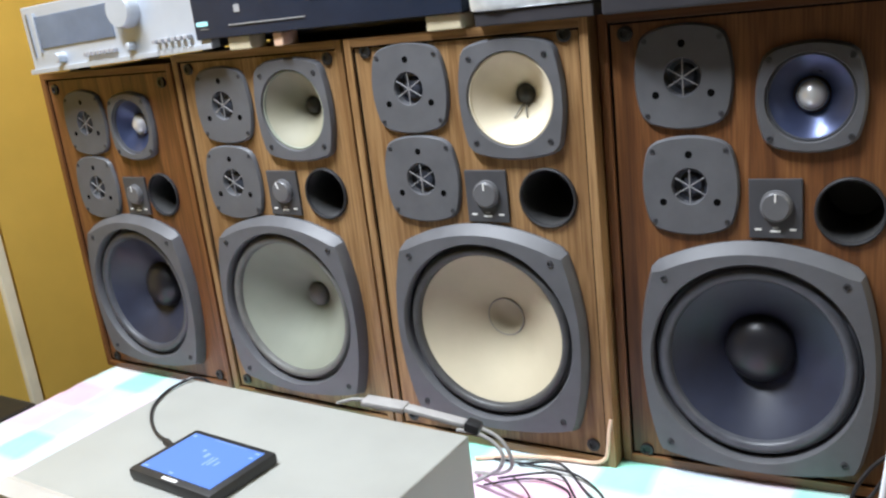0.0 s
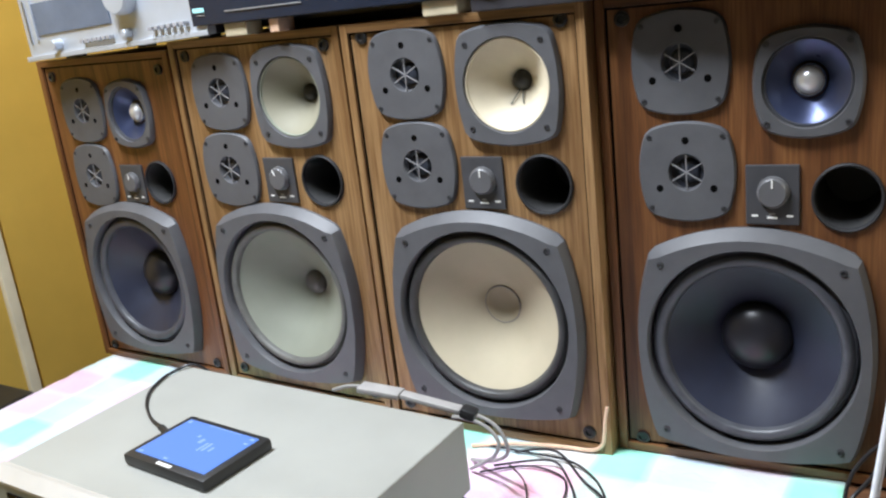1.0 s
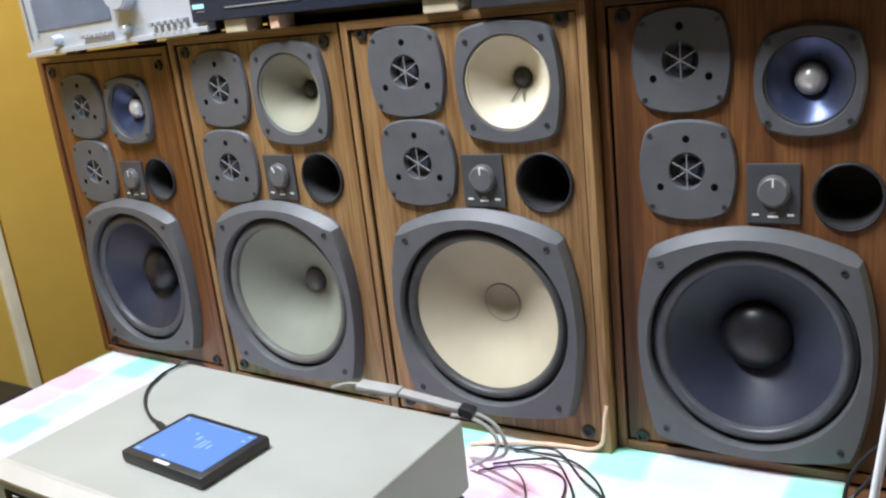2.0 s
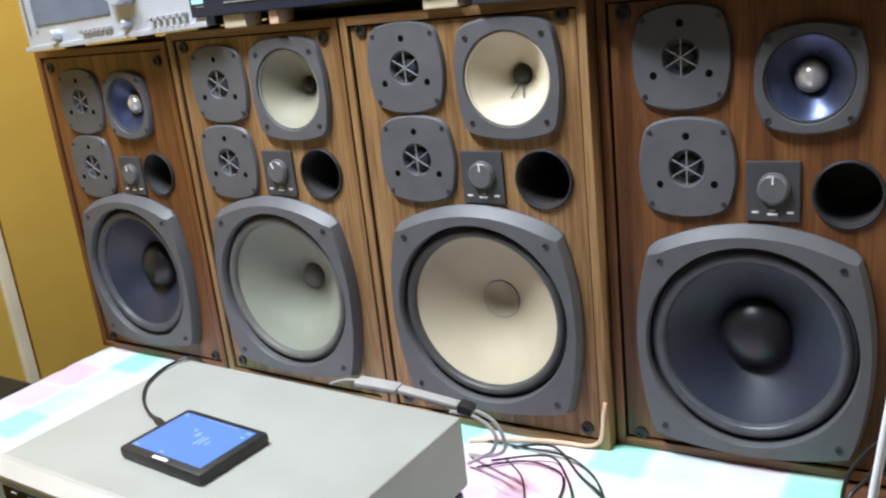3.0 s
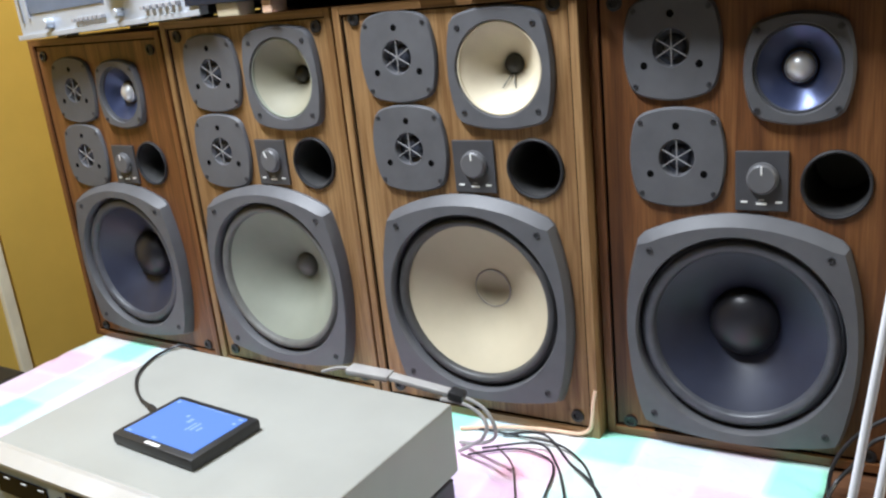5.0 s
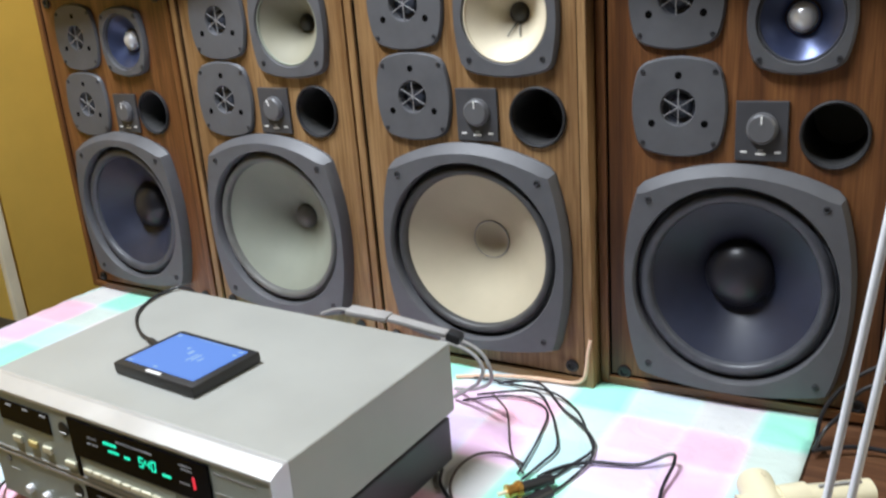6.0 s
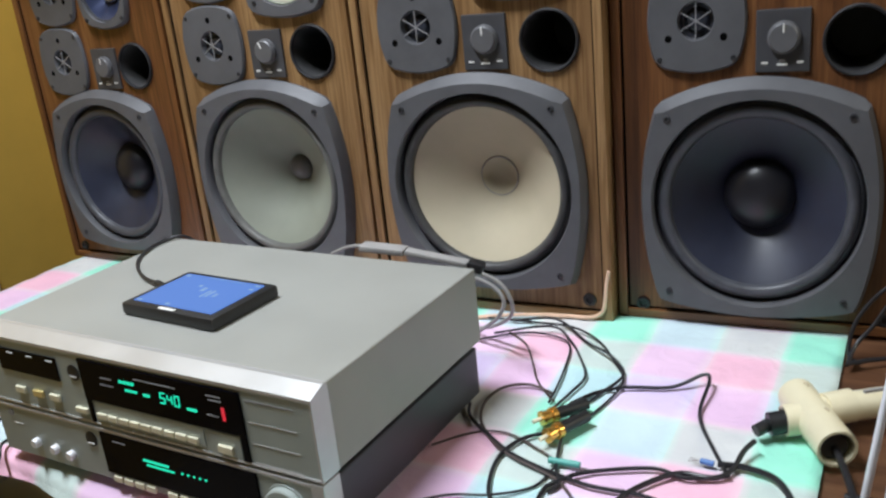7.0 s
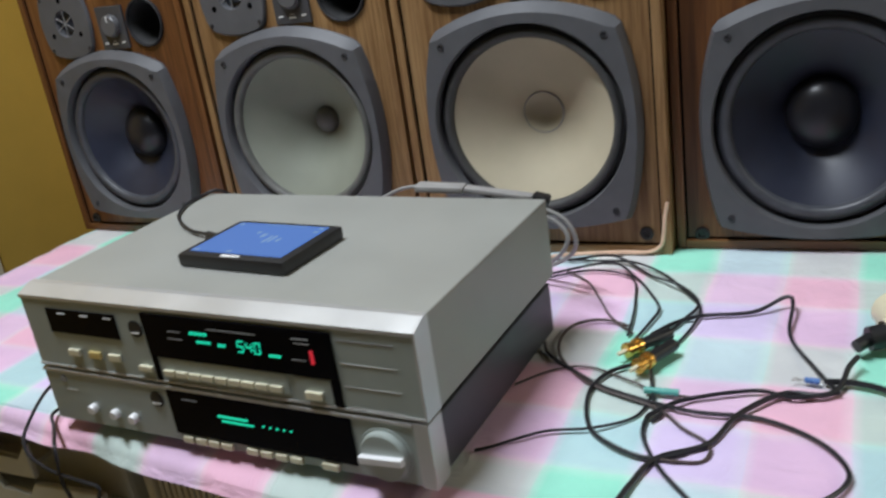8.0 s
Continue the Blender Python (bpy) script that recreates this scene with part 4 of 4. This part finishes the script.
for k in range(6):
    part("toggle", box(0.318 + 0.014 * k, 0.326 + 0.014 * k, -0.012, 0, 0.0215, 0.0275, 0.001), "button_grey", rec)
for fx in (0.05, 0.38):
    for fy in (0.05, 0.2):
        part("foot", box(fx - 0.012, fx + 0.012, fy - 0.012, fy + 0.012, 0, 0.004), "black", rec)

for ob in rec.children:
    ob.data.transform(Matrix.Diagonal((0.945, 1, 0.97, 1)))

cd = thing("disc_player", pose(-0.400, -0.060, TOP, 0, 0, 0.4), "black disc player on pale feet, lamp lit", "disc player")
part("case", box(0.0, 0.43, 0.045, 0.26, 0.012, 0.11, 0.002), "cover_black", cd)
part("front_panel", box(0.0, 0.43, 0.0, 0.0445, 0.018, 0.11, 0.0015), "disc_front", cd, "glossy black front")
part("power_lamp", box(0.006, 0.027, -0.002, 0.0, 0.036, 0.042, 0.001), "cyan_led", cd, "pale cyan power lamp")
part("lamp_line", box(0.012, 0.027, -0.001, 0.0, 0.0315, 0.0325), "grey_print", cd)
part("trim_line", box(0.066, 0.2, -0.0015, 0.0, 0.0335, 0.0348), "grey_print", cd)
part("print_mark", box(0.08, 0.09, -0.001, 0.0, 0.05, 0.06), "grey_print", cd)
part("panel_trim", box(0.21, 0.43, -0.002, 0.0, 0.056, 0.062), "steel", cd)
part("front_window", box(0.215, 0.425, -0.0015, 0.0, 0.0625, 0.1, 0.0005), "dial_glass", cd, "pale reflecting window")
# cream feet take the darker slat colour, with the player's shade in it
for fx, fw, fm in ((0.073, 0.02, "slat"), (0.143, 0.008, "copper"), (0.4, 0.024, "slat")):
    part("foot", box(fx - fw, fx + fw, 0.006, 0.04, 0, 0.0178, 0.002), fm, cd, "pale foot")
# full-width strip added to block the lit wall and keep the gap dark
part("foot", box(0.004, 0.426, 0.2, 0.23, 0, 0.0118), "black", cd)

wrap = thing("wrapped_case", pose(0.041, -0.06, TOP, 0, 0, 1), "low case wrapped in crinkled clear film", "case")
# added dark block that stands in for shade under the wrapped case
part("base", box(0.004, 0.148, 0.004, 0.2, 0, 0.0155, 0.002), "cover_black", wrap, "dark block in place of the shaded gap")
bm = box(0, 0.152, 0, 0.2, 0.016, 0.07, 0.006)
bmesh.ops.subdivide_edges(bm, edges=bm.edges[:], cuts=5, use_grid_fill=True)
for vtx in bm.verts:
    if vtx.co.z > 0.018:
        vtx.co += Vector(noise.noise_vector(vtx.co * 45)) * 0.003
part("wrapping", bm, "foil", wrap, "crinkled clear film", True)
tagged(part("equipment_case", box(0.2, 0.62, -0.06, 0.22, TOP, TOP + 0.09, 0.003), "cover_black"), "dark metal equipment case on the end speaker", "case")

# ---- under and beside the table ----
cr = thing("plastic_crate", pose(-0.705, -0.510, 0), "off-white plastic drawer crate with dipped grips", "crate")
part("body", box(0, 0.375, 0.03, 0.34, 0, 0.7, 0.006), "crate", cr)


def drawer_front(w, h, g0, g1):
    """A tray front whose upper edge dips between g0 and g1 for a hand."""
    top = [(0, h), (g0, h - 0.004), (g0 + 0.012, h - 0.02), (g1 - 0.012, h - 0.022), (g1, h - 0.004), (w, h)]
    prof = [(0, 0)] + top + [(w, 0)]
    bm = loft([[(x, y, z) for x, z in prof] for y in (-0.004, 0.004)], False, True, True)
    bmesh.ops.bevel(bm, geom=bm.edges[:], offset=0.0012, segments=1, affect="EDGES")
    return bm


for k in range(14):
    z0, w = 0.655 - 0.0475 * k, 0.27 if k == 0 else 0.37
    fr = drawer_front(w, 0.0445, 0.195, 0.265)
    fr.transform(Matrix.Translation((0, 0, z0)))
    dr = part("drawer", fr, "crate", cr)
    part("tray_floor", box(0.006, w - 0.006, 0.0045, 0.0295, z0 + 0.01, z0 + 0.016), "crate", dr)
sb = thing("slatted_box", pose(-0.279, -0.495, 0), "cream slatted box standing under the table", "box")
part("body", box(0, 0.36, 0.012, 0.3, 0, 0.694, 0.004), "slat", sb)
part("rim", box(-0.004, 0.364, -0.006, 0.0118, 0.677, 0.698, 0.004), "slat", sb)
part("side_post", box(-0.004, 0.008, -0.004, 0.0118, 0, 0.6768, 0.003), "slat", sb)
for k in range(42):
    part("slat", box(0.012 + 0.0082 * k, 0.0166 + 0.0082 * k, 0.0, 0.0118, 0.02, 0.6768), "slat", sb)
bx = thing("floor_box", pose(-1.055, -0.36, 0), "tall black box with a pale tag beside the table", "box")
part("body", box(-0.09, 0.06, 0, 0.28, 0, 0.68, 0.008), "black", bx)
part("tag", box(0.0605, 0.063, 0.2, 0.24, 0.57, 0.63), "cream", bx)

# cables hanging by the end speaker
cable("cable", [(0.457, -0.081), (0.447, -0.065), (0.448, -0.052), (0.458, -0.044), (0.482, -0.041), (0.534, -0.030), (0.585, 0.028)], 0.0023, "cable", "black cable looped against the end speaker", ((2, 0.022), (3, 0.045), (4, 0.075), (5, 0.11), (6, 0.13)))
cable("cable", [(0.447, -0.091), (0.453, -0.060), (0.468, -0.051), (0.487, -0.043), (0.524, -0.040), (0.563, -0.010)], 0.0023, "cable", "black cable looped against the end speaker", ((1, 0.01), (2, 0.03), (3, 0.06), (4, 0.08), (5, 0.1)))
cable("cable", [(0.447, -0.089), (0.471, -0.071), (0.503, -0.060), (0.553, -0.062), (0.603, -0.035)], 0.0026, "cable", "thick black cable on the table")
